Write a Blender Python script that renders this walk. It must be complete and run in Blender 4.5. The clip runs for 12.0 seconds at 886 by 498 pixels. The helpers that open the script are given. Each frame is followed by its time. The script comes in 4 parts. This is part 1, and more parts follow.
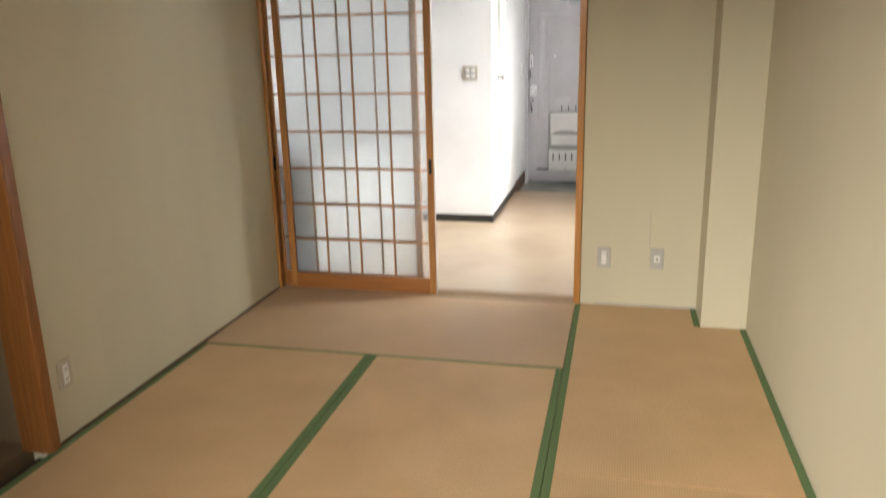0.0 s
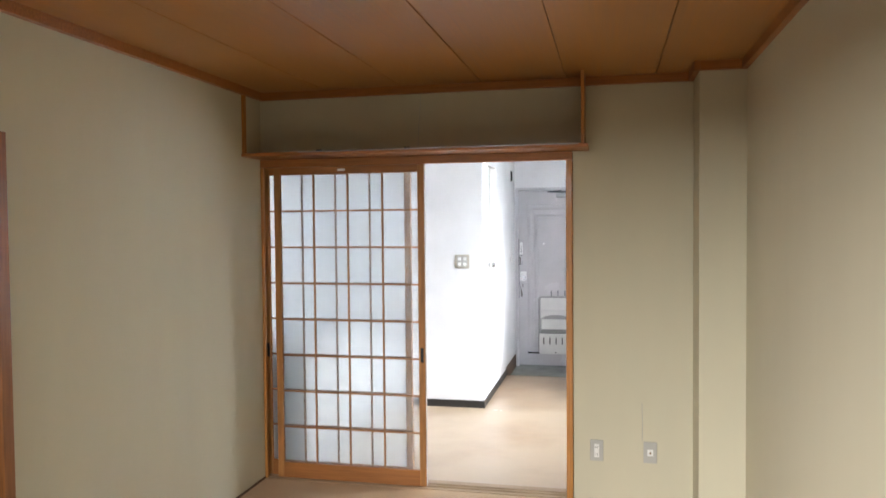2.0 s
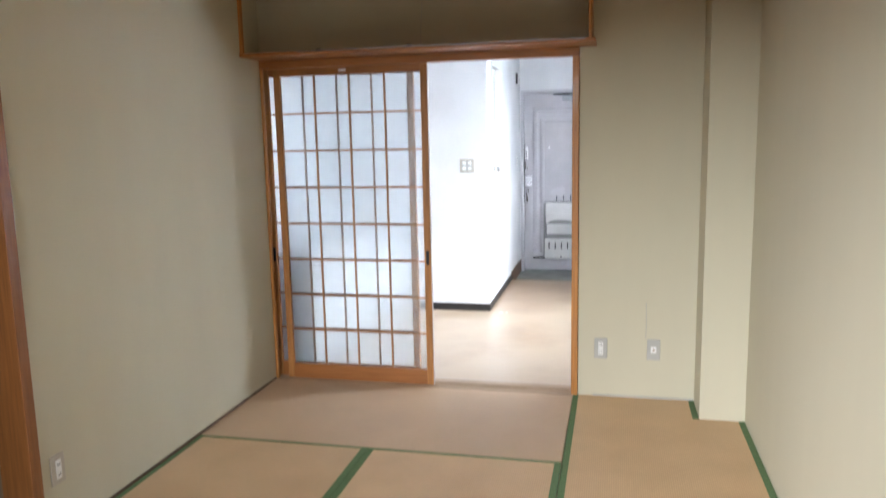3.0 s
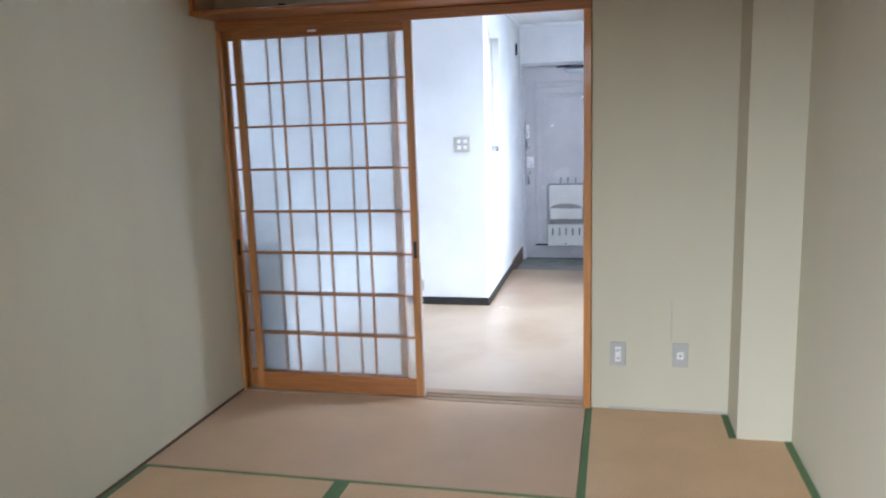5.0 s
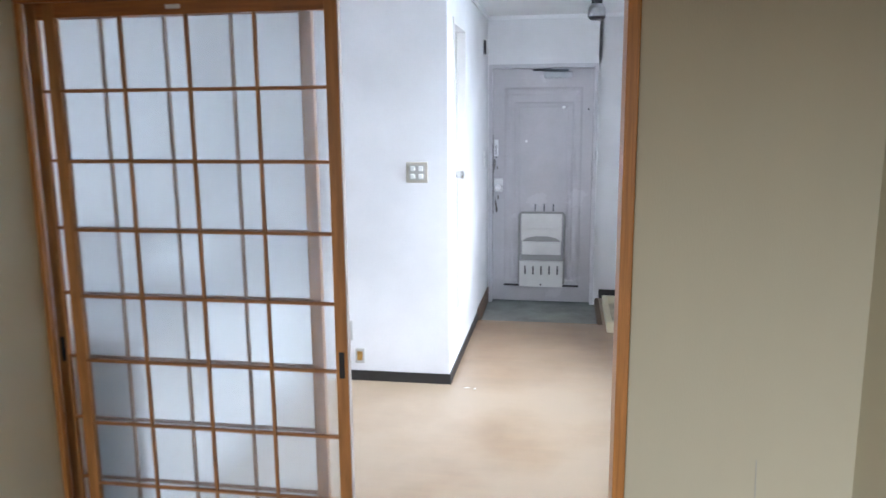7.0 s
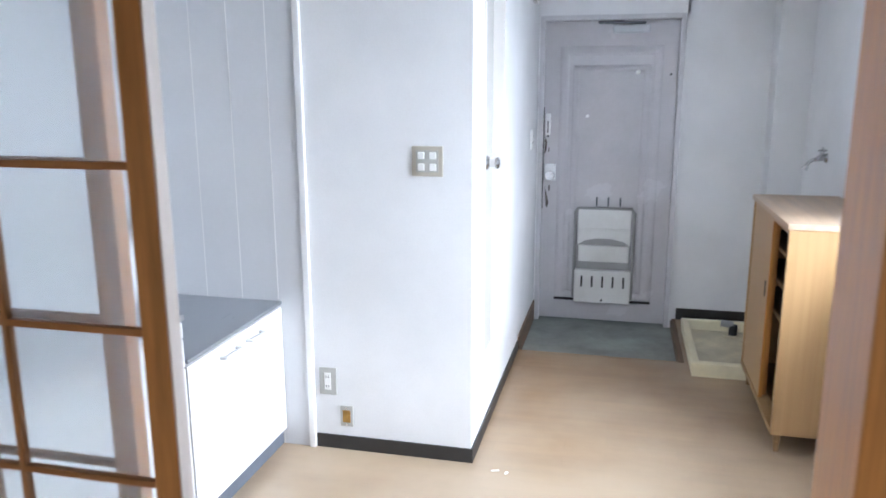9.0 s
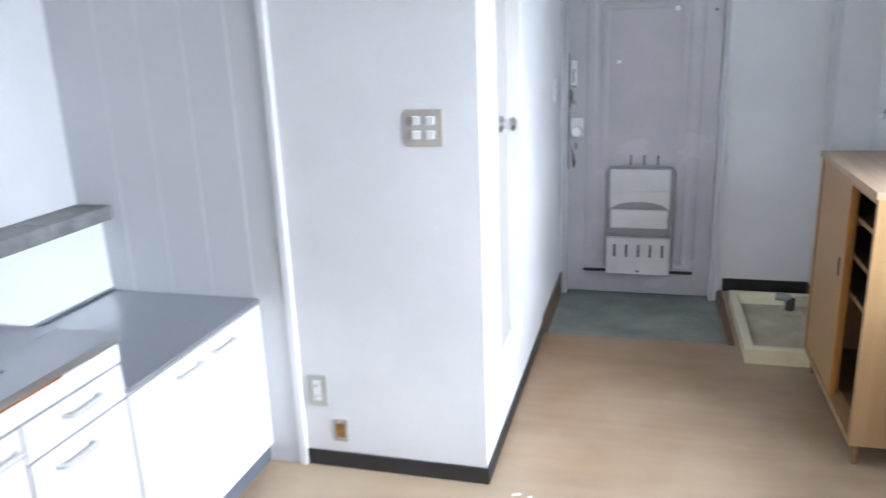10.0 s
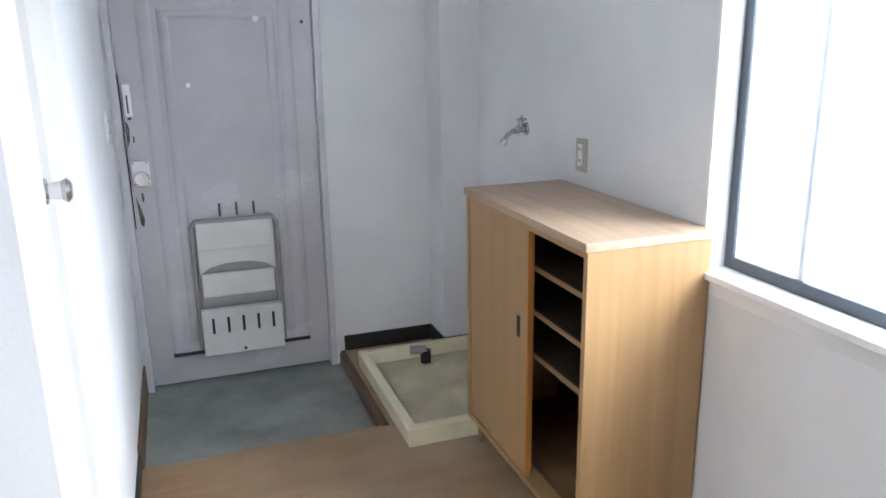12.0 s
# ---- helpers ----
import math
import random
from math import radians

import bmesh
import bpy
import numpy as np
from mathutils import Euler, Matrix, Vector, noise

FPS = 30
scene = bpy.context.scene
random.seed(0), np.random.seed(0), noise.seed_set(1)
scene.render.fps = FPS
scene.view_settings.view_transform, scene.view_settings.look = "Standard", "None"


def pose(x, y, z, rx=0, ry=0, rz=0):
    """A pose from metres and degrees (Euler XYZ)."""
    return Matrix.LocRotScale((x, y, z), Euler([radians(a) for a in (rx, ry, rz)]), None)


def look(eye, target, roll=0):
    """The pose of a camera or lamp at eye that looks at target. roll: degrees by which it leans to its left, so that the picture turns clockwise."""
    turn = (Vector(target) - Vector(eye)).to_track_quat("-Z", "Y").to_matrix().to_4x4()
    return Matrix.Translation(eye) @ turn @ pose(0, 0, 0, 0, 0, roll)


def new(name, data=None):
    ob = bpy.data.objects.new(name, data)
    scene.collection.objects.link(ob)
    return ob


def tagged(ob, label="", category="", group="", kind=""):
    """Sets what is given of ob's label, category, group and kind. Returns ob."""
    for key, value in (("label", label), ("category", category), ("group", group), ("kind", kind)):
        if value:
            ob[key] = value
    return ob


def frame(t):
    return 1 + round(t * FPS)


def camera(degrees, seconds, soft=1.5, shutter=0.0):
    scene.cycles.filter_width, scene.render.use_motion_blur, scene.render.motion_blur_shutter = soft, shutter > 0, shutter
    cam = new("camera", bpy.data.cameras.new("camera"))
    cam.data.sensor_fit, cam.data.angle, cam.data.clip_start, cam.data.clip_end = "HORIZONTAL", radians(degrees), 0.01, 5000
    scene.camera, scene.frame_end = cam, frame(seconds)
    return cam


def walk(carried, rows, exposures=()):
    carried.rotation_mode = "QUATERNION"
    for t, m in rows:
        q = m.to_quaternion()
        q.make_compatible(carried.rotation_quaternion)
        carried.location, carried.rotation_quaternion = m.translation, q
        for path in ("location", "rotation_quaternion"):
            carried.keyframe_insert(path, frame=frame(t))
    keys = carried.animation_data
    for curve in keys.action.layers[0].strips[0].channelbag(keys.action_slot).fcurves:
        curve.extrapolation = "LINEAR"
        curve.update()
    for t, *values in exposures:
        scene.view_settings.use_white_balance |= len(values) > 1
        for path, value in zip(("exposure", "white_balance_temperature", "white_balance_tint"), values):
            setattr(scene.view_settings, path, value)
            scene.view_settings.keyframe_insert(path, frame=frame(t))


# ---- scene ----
cam = camera(60.9, 12.0, shutter=0.5)
PATH = [
    (0, (0.476, -0.006, 1.429), (0.031, 1.872, 0.904), -1.3),
    (0.5, (0.484, -0.02, 1.473), (0.039, 1.907, 1.177), -1.0),
    (1, (0.488, -0.038, 1.505), (0.05, 1.909, 1.379), -0.7),
    (1.5, (0.489, -0.055, 1.524), (0.059, 1.898, 1.497), -0.4),
    (2, (0.488, -0.062, 1.516), (0.056, 1.89, 1.448), -0.5),
    (2.5, (0.483, -0.055, 1.495), (0.043, 1.888, 1.316), -0.3),
    (3, (0.485, -0.041, 1.47), (0.041, 1.885, 1.165), -1.2),
    (3.2, (0.481, -0.037, 1.464), (0.041, 1.879, 1.097), -0.8),
    (4.8, (0.436, 0.452, 1.402), (-0.1, 2.347, 1.045), -1.7),
    (5, (0.398, 0.565, 1.403), (-0.046, 2.484, 1.058), -1.8),
    (5.5, (0.264, 0.921, 1.505), (-0.115, 2.866, 1.232), -0.3),
    (6, (0.239, 1.257, 1.501), (-0.123, 3.196, 1.172), -1.8),
    (6.5, (0.191, 1.585, 1.529), (-0.24, 3.507, 1.179), 0.6),
    (7, (0.103, 1.967, 1.521), (-0.213, 3.909, 1.165), -0.5),
    (7.5, (0.017, 2.302, 1.491), (-0.26, 4.246, 1.114), -1.0),
    (7.7, (0.016, 2.452, 1.486), (-0.313, 4.393, 1.139), -0.2),
    (9.3, (0.01, 3.465, 1.471), (-0.521, 5.331, 0.985), -0.5),
    (9.5, (0.021, 3.58, 1.463), (-0.618, 5.396, 0.917), -0.6),
    (10, (-0.036, 3.828, 1.472), (-0.555, 5.68, 0.922), -2.2),
    (10.5, (-0.045, 4.125, 1.462), (-0.287, 6.028, 0.896), -3.4),
    (11, (-0.074, 4.343, 1.477), (0.053, 6.267, 0.944), -1.5),
    (11.5, (-0.239, 4.557, 1.46), (0.317, 6.402, 0.923), -2.1),
    (12, (-0.29, 4.777, 1.438), (0.351, 6.597, 0.913), -0.9),
]
EXPOSURES = [(0.0, -0.28, 7150, 10), (0.5, -0.28, 7050, 10), (1.0, -0.26, 6900, 10), (1.5, -0.22, 6600, 10), (2.5, 0.0, 6150, 10), (3.0, 0.02, 5920, 10),
             (5.0, -0.24, 5400, 10), (6.5, -0.45, 5650, 10), (7.5, -0.4, 5750, 10), (9.5, -0.56, 5800, 10), (10.5, -0.72, 5850, 10), (11.5, -0.66, 5960, 10), (12.0, -0.6, 6010, 10)]
walk(cam, [(t, look(eye, target, roll)) for t, eye, target, roll in PATH], EXPOSURES)

# ---- world and light ----
world = bpy.data.worlds.new("world")
scene.world = world
world.use_nodes = True
wn = world.node_tree
sky = wn.nodes.new("ShaderNodeTexSky")
sky.sky_type, sky.sun_disc = "NISHITA", False
sky.sun_elevation, sky.sun_rotation = radians(50), radians(200)
wn.nodes["Background"].inputs["Strength"].default_value = 0.06
wn.links.new(sky.outputs["Color"], wn.nodes["Background"].inputs["Color"])


def daylight(name, at, toward, w, h, watts, colour):
    """The sky's light in a window's opening."""
    lamp = bpy.data.lights.new(name, "AREA")
    lamp.shape, lamp.size, lamp.size_y, lamp.energy, lamp.color = "RECTANGLE", w, h, watts, colour
    ob = new(name, lamp)
    ob.matrix_world = look(at, toward)
    return ob


daylight("balcony_sky", (-2.7, -4.6, 3.4), (0.4, 2.4, 0.45), 7.0, 3.2, 1230, (1.0, 0.98, 0.95))
daylight("kitchen_sky", (3.0, 4.85, 2.4), (1.03, 5.5, 1.3), 2.4, 2.0, 570, (0.93, 0.96, 1.0))

# ---- materials ----
def material(name, base, rough=0.6, metal=0.0, vary=0.12, grain=(1, 1, 1), grain_scale=6.0, fine=90.0, bump=0.05,
             second=None, coat=0.0, random_tint=0.0, spec=0.5):
    """A painted, wooden or woven surface: colour at two scales, gloss and fine relief."""
    m = bpy.data.materials.new(name)
    m.use_nodes = True
    nt = m.node_tree
    b = nt.nodes["Principled BSDF"]
    b.inputs["Roughness"].default_value, b.inputs["Metallic"].default_value = rough, metal
    b.inputs["Coat Weight"].default_value = coat
    b.inputs["Specular IOR Level"].default_value = spec
    tc, mp = nt.nodes.new("ShaderNodeTexCoord"), nt.nodes.new("ShaderNodeMapping")
    mp.inputs["Scale"].default_value = grain
    nt.links.new(tc.outputs["Object"], mp.inputs["Vector"])
    n1, n2 = nt.nodes.new("ShaderNodeTexNoise"), nt.nodes.new("ShaderNodeTexNoise")
    n1.inputs["Scale"].default_value, n1.inputs["Detail"].default_value = grain_scale, 6
    n2.inputs["Scale"].default_value, n2.inputs["Detail"].default_value = fine, 3
    for n in (n1, n2):
        nt.links.new(mp.outputs["Vector"], n.inputs["Vector"])
    lo = second or tuple(c * (1 - 2 * vary) for c in base)
    hi = base if second else tuple(min(1, c * (1 + vary)) for c in base)
    mix = nt.nodes.new("ShaderNodeMix")
    mix.data_type = "RGBA"
    mix.inputs["A"].default_value, mix.inputs["B"].default_value = (*lo, 1), (*hi, 1)
    ramp = nt.nodes.new("ShaderNodeMapRange")
    ramp.inputs["From Min"].default_value, ramp.inputs["From Max"].default_value = 0.3, 0.7
    nt.links.new(n1.outputs["Fac"], ramp.inputs["Value"])
    nt.links.new(ramp.outputs["Result"], mix.inputs["Factor"])
    fleck = nt.nodes.new("ShaderNodeMix")
    fleck.data_type, fleck.blend_type = "RGBA", "MULTIPLY"
    fleck.inputs["Factor"].default_value = vary
    nt.links.new(mix.outputs["Result"], fleck.inputs["A"])
    grey = nt.nodes.new("ShaderNodeMapRange")
    grey.inputs["From Min"].default_value, grey.inputs["From Max"].default_value = 0.3, 0.7
    grey.inputs["To Min"].default_value, grey.inputs["To Max"].default_value = 0.4, 1.0
    nt.links.new(n2.outputs["Fac"], grey.inputs["Value"])
    nt.links.new(grey.outputs["Result"], fleck.inputs["B"])
    out = fleck.outputs["Result"]
    if random_tint:
        info, hsv, rr = nt.nodes.new("ShaderNodeObjectInfo"), nt.nodes.new("ShaderNodeHueSaturation"), nt.nodes.new("ShaderNodeMapRange")
        rr.inputs["To Min"].default_value, rr.inputs["To Max"].default_value = 1 - random_tint, 1 + random_tint
        nt.links.new(info.outputs["Random"], rr.inputs["Value"])
        nt.links.new(rr.outputs["Result"], hsv.inputs["Value"])
        nt.links.new(out, hsv.inputs["Color"])
        out = hsv.outputs["Color"]
    nt.links.new(out, b.inputs["Base Color"])
    if bump:
        bn = nt.nodes.new("ShaderNodeBump")
        bn.inputs["Strength"].default_value, bn.inputs["Distance"].default_value = bump, 0.004
        nt.links.new(n2.outputs["Fac"], bn.inputs["Height"])
        nt.links.new(bn.outputs["Normal"], b.inputs["Normal"])
    rm = nt.nodes.new("ShaderNodeMapRange")
    rm.inputs["To Min"].default_value, rm.inputs["To Max"].default_value = rough * 0.8, min(1, rough * 1.2)
    nt.links.new(n1.outputs["Fac"], rm.inputs["Value"])
    nt.links.new(rm.outputs["Result"], b.inputs["Roughness"])
    return m


def woven(name, base, second, along, pitch, rough, random_tint=0.0, stripe=0.1):
    """Rush matting or woven edging: fine ribs across one axis, with flecks."""
    m = material(name, base, rough, 0, 0.1, (1, 1, 1), 3.0, 70, 0, second, random_tint=random_tint, spec=0.5)
    nt = m.node_tree
    w, tc, mp = nt.nodes.new("ShaderNodeTexWave"), nt.nodes.new("ShaderNodeTexCoord"), nt.nodes.new("ShaderNodeMapping")
    w.bands_direction = along
    w.inputs["Scale"].default_value = 0.314 / pitch
    w.inputs["Distortion"].default_value, w.inputs["Detail"].default_value = 0.3, 1
    nt.links.new(tc.outputs["Object"], mp.inputs["Vector"])
    nt.links.new(mp.outputs["Vector"], w.inputs["Vector"])
    bn = nt.nodes.new("ShaderNodeBump")
    bn.inputs["Strength"].default_value, bn.inputs["Distance"].default_value = 0.25, 0.003
    nt.links.new(w.outputs["Fac"], bn.inputs["Height"])
    b = nt.nodes["Principled BSDF"]
    nt.links.new(bn.outputs["Normal"], b.inputs["Normal"])
    shade, rib = nt.nodes.new("ShaderNodeMapRange"), nt.nodes.new("ShaderNodeMix")
    shade.inputs["To Min"].default_value = 1 - stripe
    rib.data_type, rib.blend_type = "RGBA", "MULTIPLY"
    rib.inputs["Factor"].default_value = 1.0
    nt.links.new(w.outputs["Fac"], shade.inputs["Value"])
    nt.links.new(b.inputs["Base Color"].links[0].from_socket, rib.inputs["A"])
    nt.links.new(shade.outputs["Result"], rib.inputs["B"])
    nt.links.new(rib.outputs["Result"], b.inputs["Base Color"])
    return m


def vinyl(name):
    """Sheet vinyl printed with staggered wood strips: orange near the entrance, paled by wear and painted window sheen
    by the sink, with a satin sheen.
    """
    m = material(name, (0.315, 0.18, 0.075), 0.33, vary=0.10, grain=(1.0, 9.0, 9.0), grain_scale=2.4, fine=16, bump=0.012, second=(0.235, 0.125, 0.045), coat=0.35)
    nt = m.node_tree
    b = nt.nodes["Principled BSDF"]
    b.inputs["Coat Roughness"].default_value = 0.28
    grain = b.inputs["Base Color"].links[0].from_socket
    tc = nt.nodes.new("ShaderNodeTexCoord")
    strips = nt.nodes.new("ShaderNodeTexBrick")
    strips.offset, strips.offset_frequency = 0.37, 2
    for key, value in (("Scale", 1.0), ("Brick Width", 0.46), ("Row Height", 0.076), ("Mortar Size", 0.0012), ("Mortar Smooth", 0.6), ("Bias", 0.0)):
        strips.inputs[key].default_value = value
    strips.inputs["Color1"].default_value, strips.inputs["Color2"].default_value = (0.84, 0.83, 0.82, 1), (1.0, 1.0, 1.0, 1)
    strips.inputs["Mortar"].default_value = (0.66, 0.62, 0.58, 1)
    nt.links.new(tc.outputs["Object"], strips.inputs["Vector"])
    tone = nt.nodes.new("ShaderNodeMix")
    tone.data_type, tone.blend_type = "RGBA", "MULTIPLY"
    tone.inputs["Factor"].default_value = 1.0
    nt.links.new(grain, tone.inputs["A"])
    nt.links.new(strips.outputs["Color"], tone.inputs["B"])
    worn = nt.nodes.new("ShaderNodeTexNoise")
    worn.inputs["Scale"].default_value, worn.inputs["Detail"].default_value = 1.6, 5
    nt.links.new(tc.outputs["Object"], worn.inputs["Vector"])
    rng = nt.nodes.new("ShaderNodeMapRange")
    rng.inputs["From Min"].default_value, rng.inputs["From Max"].default_value, rng.inputs["To Max"].default_value = 0.30, 0.86, 0.8
    axis, wear_sheen, total = nt.nodes.new("ShaderNodeSeparateXYZ"), nt.nodes.new("ShaderNodeMapRange"), nt.nodes.new("ShaderNodeMath")
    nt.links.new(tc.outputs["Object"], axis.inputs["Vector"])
    # Y ramp pales the sink end: wear plus window sheen put into the colour.
    wear_sheen.inputs["From Min"].default_value, wear_sheen.inputs["From Max"].default_value = 7.1, 5.7
    wear_sheen.inputs["To Max"].default_value = 0.32
    nt.links.new(axis.outputs["Y"], wear_sheen.inputs["Value"])
    nt.links.new(wear_sheen.outputs["Result"], total.inputs[0])
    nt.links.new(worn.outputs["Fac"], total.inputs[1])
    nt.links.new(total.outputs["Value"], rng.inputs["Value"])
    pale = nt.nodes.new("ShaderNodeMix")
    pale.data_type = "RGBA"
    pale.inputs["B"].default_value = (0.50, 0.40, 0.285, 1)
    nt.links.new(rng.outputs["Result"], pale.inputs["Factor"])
    nt.links.new(tone.outputs["Result"], pale.inputs["A"])
    nt.links.new(pale.outputs["Result"], b.inputs["Base Color"])
    return m


def frosted(name, tint, rough, cloud=0.25):
    """Obscured glass: it lets light through blurred, with a milky share."""
    m = bpy.data.materials.new(name)
    m.use_nodes = True
    nt = m.node_tree
    b = nt.nodes["Principled BSDF"]
    nt.nodes.remove(b)
    r, t, mx = nt.nodes.new("ShaderNodeBsdfRefraction"), nt.nodes.new("ShaderNodeBsdfTranslucent"), nt.nodes.new("ShaderNodeMixShader")
    g, mg = nt.nodes.new("ShaderNodeBsdfGlossy"), nt.nodes.new("ShaderNodeMixShader")
    r.inputs["Color"].default_value, r.inputs["Roughness"].default_value, r.inputs["IOR"].default_value = (*tint, 1), rough, 1.25
    t.inputs["Color"].default_value = (*tint, 1)
    g.inputs["Roughness"].default_value = 0.35
    n = nt.nodes.new("ShaderNodeTexNoise")
    n.inputs["Scale"].default_value = 14
    mr = nt.nodes.new("ShaderNodeMapRange")
    mr.inputs["To Min"].default_value, mr.inputs["To Max"].default_value = cloud * 0.85, cloud * 1.15
    nt.links.new(n.outputs["Fac"], mr.inputs["Value"])
    nt.links.new(mr.outputs["Result"], mx.inputs[0])
    nt.links.new(r.outputs[0], mx.inputs[1])
    nt.links.new(t.outputs[0], mx.inputs[2])
    mg.inputs[0].default_value = 0.04
    nt.links.new(mx.outputs[0], mg.inputs[1])
    nt.links.new(g.outputs[0], mg.inputs[2])
    nt.links.new(mg.outputs[0], nt.nodes["Material Output"].inputs["Surface"])
    return m


M_BEIGE = material("beige_wall_cloth", (0.60, 0.568, 0.432), 0.9, vary=0.012, grain=(3, 3, 0.6), grain_scale=2.0, fine=120, bump=0.15, spec=0.2)
M_WHITE = material("white_wall_cloth", (0.77, 0.77, 0.775), 0.85, vary=0.045, grain_scale=2.2, fine=180, bump=0.12, spec=0.25)
M_PANEL = material("grey_white_wall_panel", (0.70, 0.71, 0.73), 0.35, vary=0.03, grain_scale=2, fine=60, bump=0.02)
M_CEIL_WHITE = material("white_ceiling_board", (0.80, 0.80, 0.79), 0.9, vary=0.03, grain_scale=2, fine=120, bump=0.1)
M_TRIM = material("amber_varnished_wood", (0.52, 0.225, 0.055), 0.42, vary=0.12, grain=(30, 30, 1.2), grain_scale=4, fine=30, bump=0.05, coat=0.15)
# Darker copy of the amber wood: shade near the ceiling put into colour.
M_TRIM_H = material("amber_rail_wood_shaded", (0.40, 0.155, 0.04), 0.42, vary=0.12, grain=(1.2, 30, 30), grain_scale=4, fine=30, bump=0.05, coat=0.15)
M_STILE = material("door_stile_wood", (0.48, 0.215, 0.06), 0.5, vary=0.14, grain=(12, 12, 1), grain_scale=5, fine=30, bump=0.05)
# Lattice bars: stile wood darkened, so backlit shade is in the colour.
M_SHOJI = material("lattice_backlit", (0.38, 0.17, 0.055), 0.5, vary=0.14, grain=(12, 12, 1), grain_scale=5, fine=30, bump=0.05)
M_SHOJI_H = material("lattice_cross_backlit", (0.34, 0.145, 0.045), 0.5, vary=0.14, grain=(1, 12, 12), grain_scale=5, fine=30, bump=0.05)
M_CEIL_WOOD = material("amber_ceiling_board", (0.42, 0.19, 0.048), 0.45, vary=0.06, grain=(22, 0.5, 22), grain_scale=4, fine=24, bump=0.03)
M_TATAMI_Y = woven("tatami_rush", (0.67, 0.46, 0.26), (0.57, 0.38, 0.205), "X", 0.009, 0.48, 0.04)
M_TATAMI_X = woven("tatami_rush_turned", (0.60, 0.425, 0.27), (0.52, 0.36, 0.22), "Y", 0.009, 0.48, 0.04)
M_HERI = woven("green_cloth_edging", (0.15, 0.25, 0.105), (0.125, 0.21, 0.09), "Y", 0.022, 0.8, stripe=0.35)
M_HERI_X = woven("green_cloth_edging_turned", (0.15, 0.25, 0.105), (0.125, 0.21, 0.09), "X", 0.022, 0.8, stripe=0.35)
M_VINYL = vinyl("wood_strip_vinyl")
M_CONCRETE = material("green_grey_mortar", (0.275, 0.295, 0.275), 0.7, vary=0.17, grain_scale=5, fine=60, bump=0.15)
M_CHIP = material("rusty_bare_steel", (0.11, 0.095, 0.085), 0.6, vary=0.3, grain_scale=40, fine=120, bump=0.1)
M_LEDGE = material("stained_grey_mortar", (0.25, 0.255, 0.255), 0.6, vary=0.26, grain=(1, 1, 1), grain_scale=9, fine=50, bump=0.1)
M_STEELDOOR = material("lilac_grey_door_paint", (0.50, 0.485, 0.505), 0.26, vary=0.05, grain_scale=3, fine=40, bump=0.02)
M_DOORFRAME = material("lilac_grey_frame_paint", (0.58, 0.57, 0.59), 0.4, vary=0.06, grain_scale=4, fine=50, bump=0.02)
M_STAINLESS = material("brushed_stainless", (0.51, 0.53, 0.565), 0.30, 1.0, vary=0.015, grain=(40, 1, 1), grain_scale=4, fine=60, bump=0.004)
M_CAB = material("white_laminate_door", (0.86, 0.86, 0.85), 0.3, vary=0.02, grain_scale=2, fine=40, bump=0.0)
M_KICK = material("slate_kickboard", (0.16, 0.18, 0.22), 0.55, vary=0.1, grain_scale=4, fine=40, bump=0.02)
# Near-black carcass colour stands in for shade in the door gaps.
M_DARKGAP = material("gap_shade_black", (0.03, 0.028, 0.028), 0.8, vary=0.1, grain_scale=4, fine=40)
M_OAK = material("oak_veneer", (0.40, 0.245, 0.112), 0.36, vary=0.08, grain=(14, 14, 0.35), grain_scale=2.6, fine=34, bump=0.02, second=(0.34, 0.20, 0.086))
# Dimmed oak: shade on shelf edges, base and legs put into the colour.
M_OAK_DIM = material("oak_dimmed_for_shade", (0.24, 0.14, 0.06), 0.6, vary=0.15, grain=(9, 0.7, 9), grain_scale=3, fine=25)
M_OAK_TOP = material("oak_veneer_top", (0.44, 0.315, 0.21), 0.4, vary=0.12, grain=(9, 0.7, 9), grain_scale=3, fine=25, bump=0.02)
# Oak darkened to near black: cupboard and closet shade put into the colour.
M_OAK_IN = material("oak_shade_black", (0.045, 0.028, 0.016), 0.75, vary=0.15, grain=(9, 0.7, 9), grain_scale=3, fine=25)
M_CREAM = material("cream_plastic", (0.78, 0.715, 0.51), 0.35, vary=0.06, grain_scale=5, fine=40, bump=0.01)
M_CREAM_DIRTY = material("dusty_cream_plastic", (0.60, 0.53, 0.37), 0.5, vary=0.15, grain_scale=6, fine=40, bump=0.02)
M_BLACK = material("black_vinyl_skirting", (0.03, 0.028, 0.028), 0.45, vary=0.15, grain_scale=8, fine=60, bump=0.02)
M_BROWNSKIRT = material("brown_wood_step", (0.15, 0.085, 0.05), 0.55, vary=0.2, grain=(9, 1, 9), grain_scale=4, fine=30, bump=0.03)
M_ALU = material("dark_bronze_aluminium", (0.09, 0.10, 0.115), 0.4, 0.6, vary=0.08, grain_scale=4, fine=60)
M_ALU_LIGHT = material("grey_aluminium", (0.45, 0.47, 0.5), 0.4, 0.7, vary=0.08, grain_scale=4, fine=60)
M_CHROME = material("chrome", (0.78, 0.78, 0.8), 0.12, 1.0, vary=0.03, grain_scale=6, fine=60, bump=0.0)
M_WORN = material("worn_chrome", (0.52, 0.52, 0.53), 0.25, 1.0, vary=0.12, grain_scale=30, fine=90, bump=0.0)
M_HANDLE = material("satin_silver", (0.78, 0.78, 0.78), 0.35, 0.35, vary=0.04, grain_scale=6, fine=60, bump=0.0)
M_PLASTIC = material("white_plastic", (0.82, 0.82, 0.80), 0.35, vary=0.03, grain_scale=5, fine=60, bump=0.0)
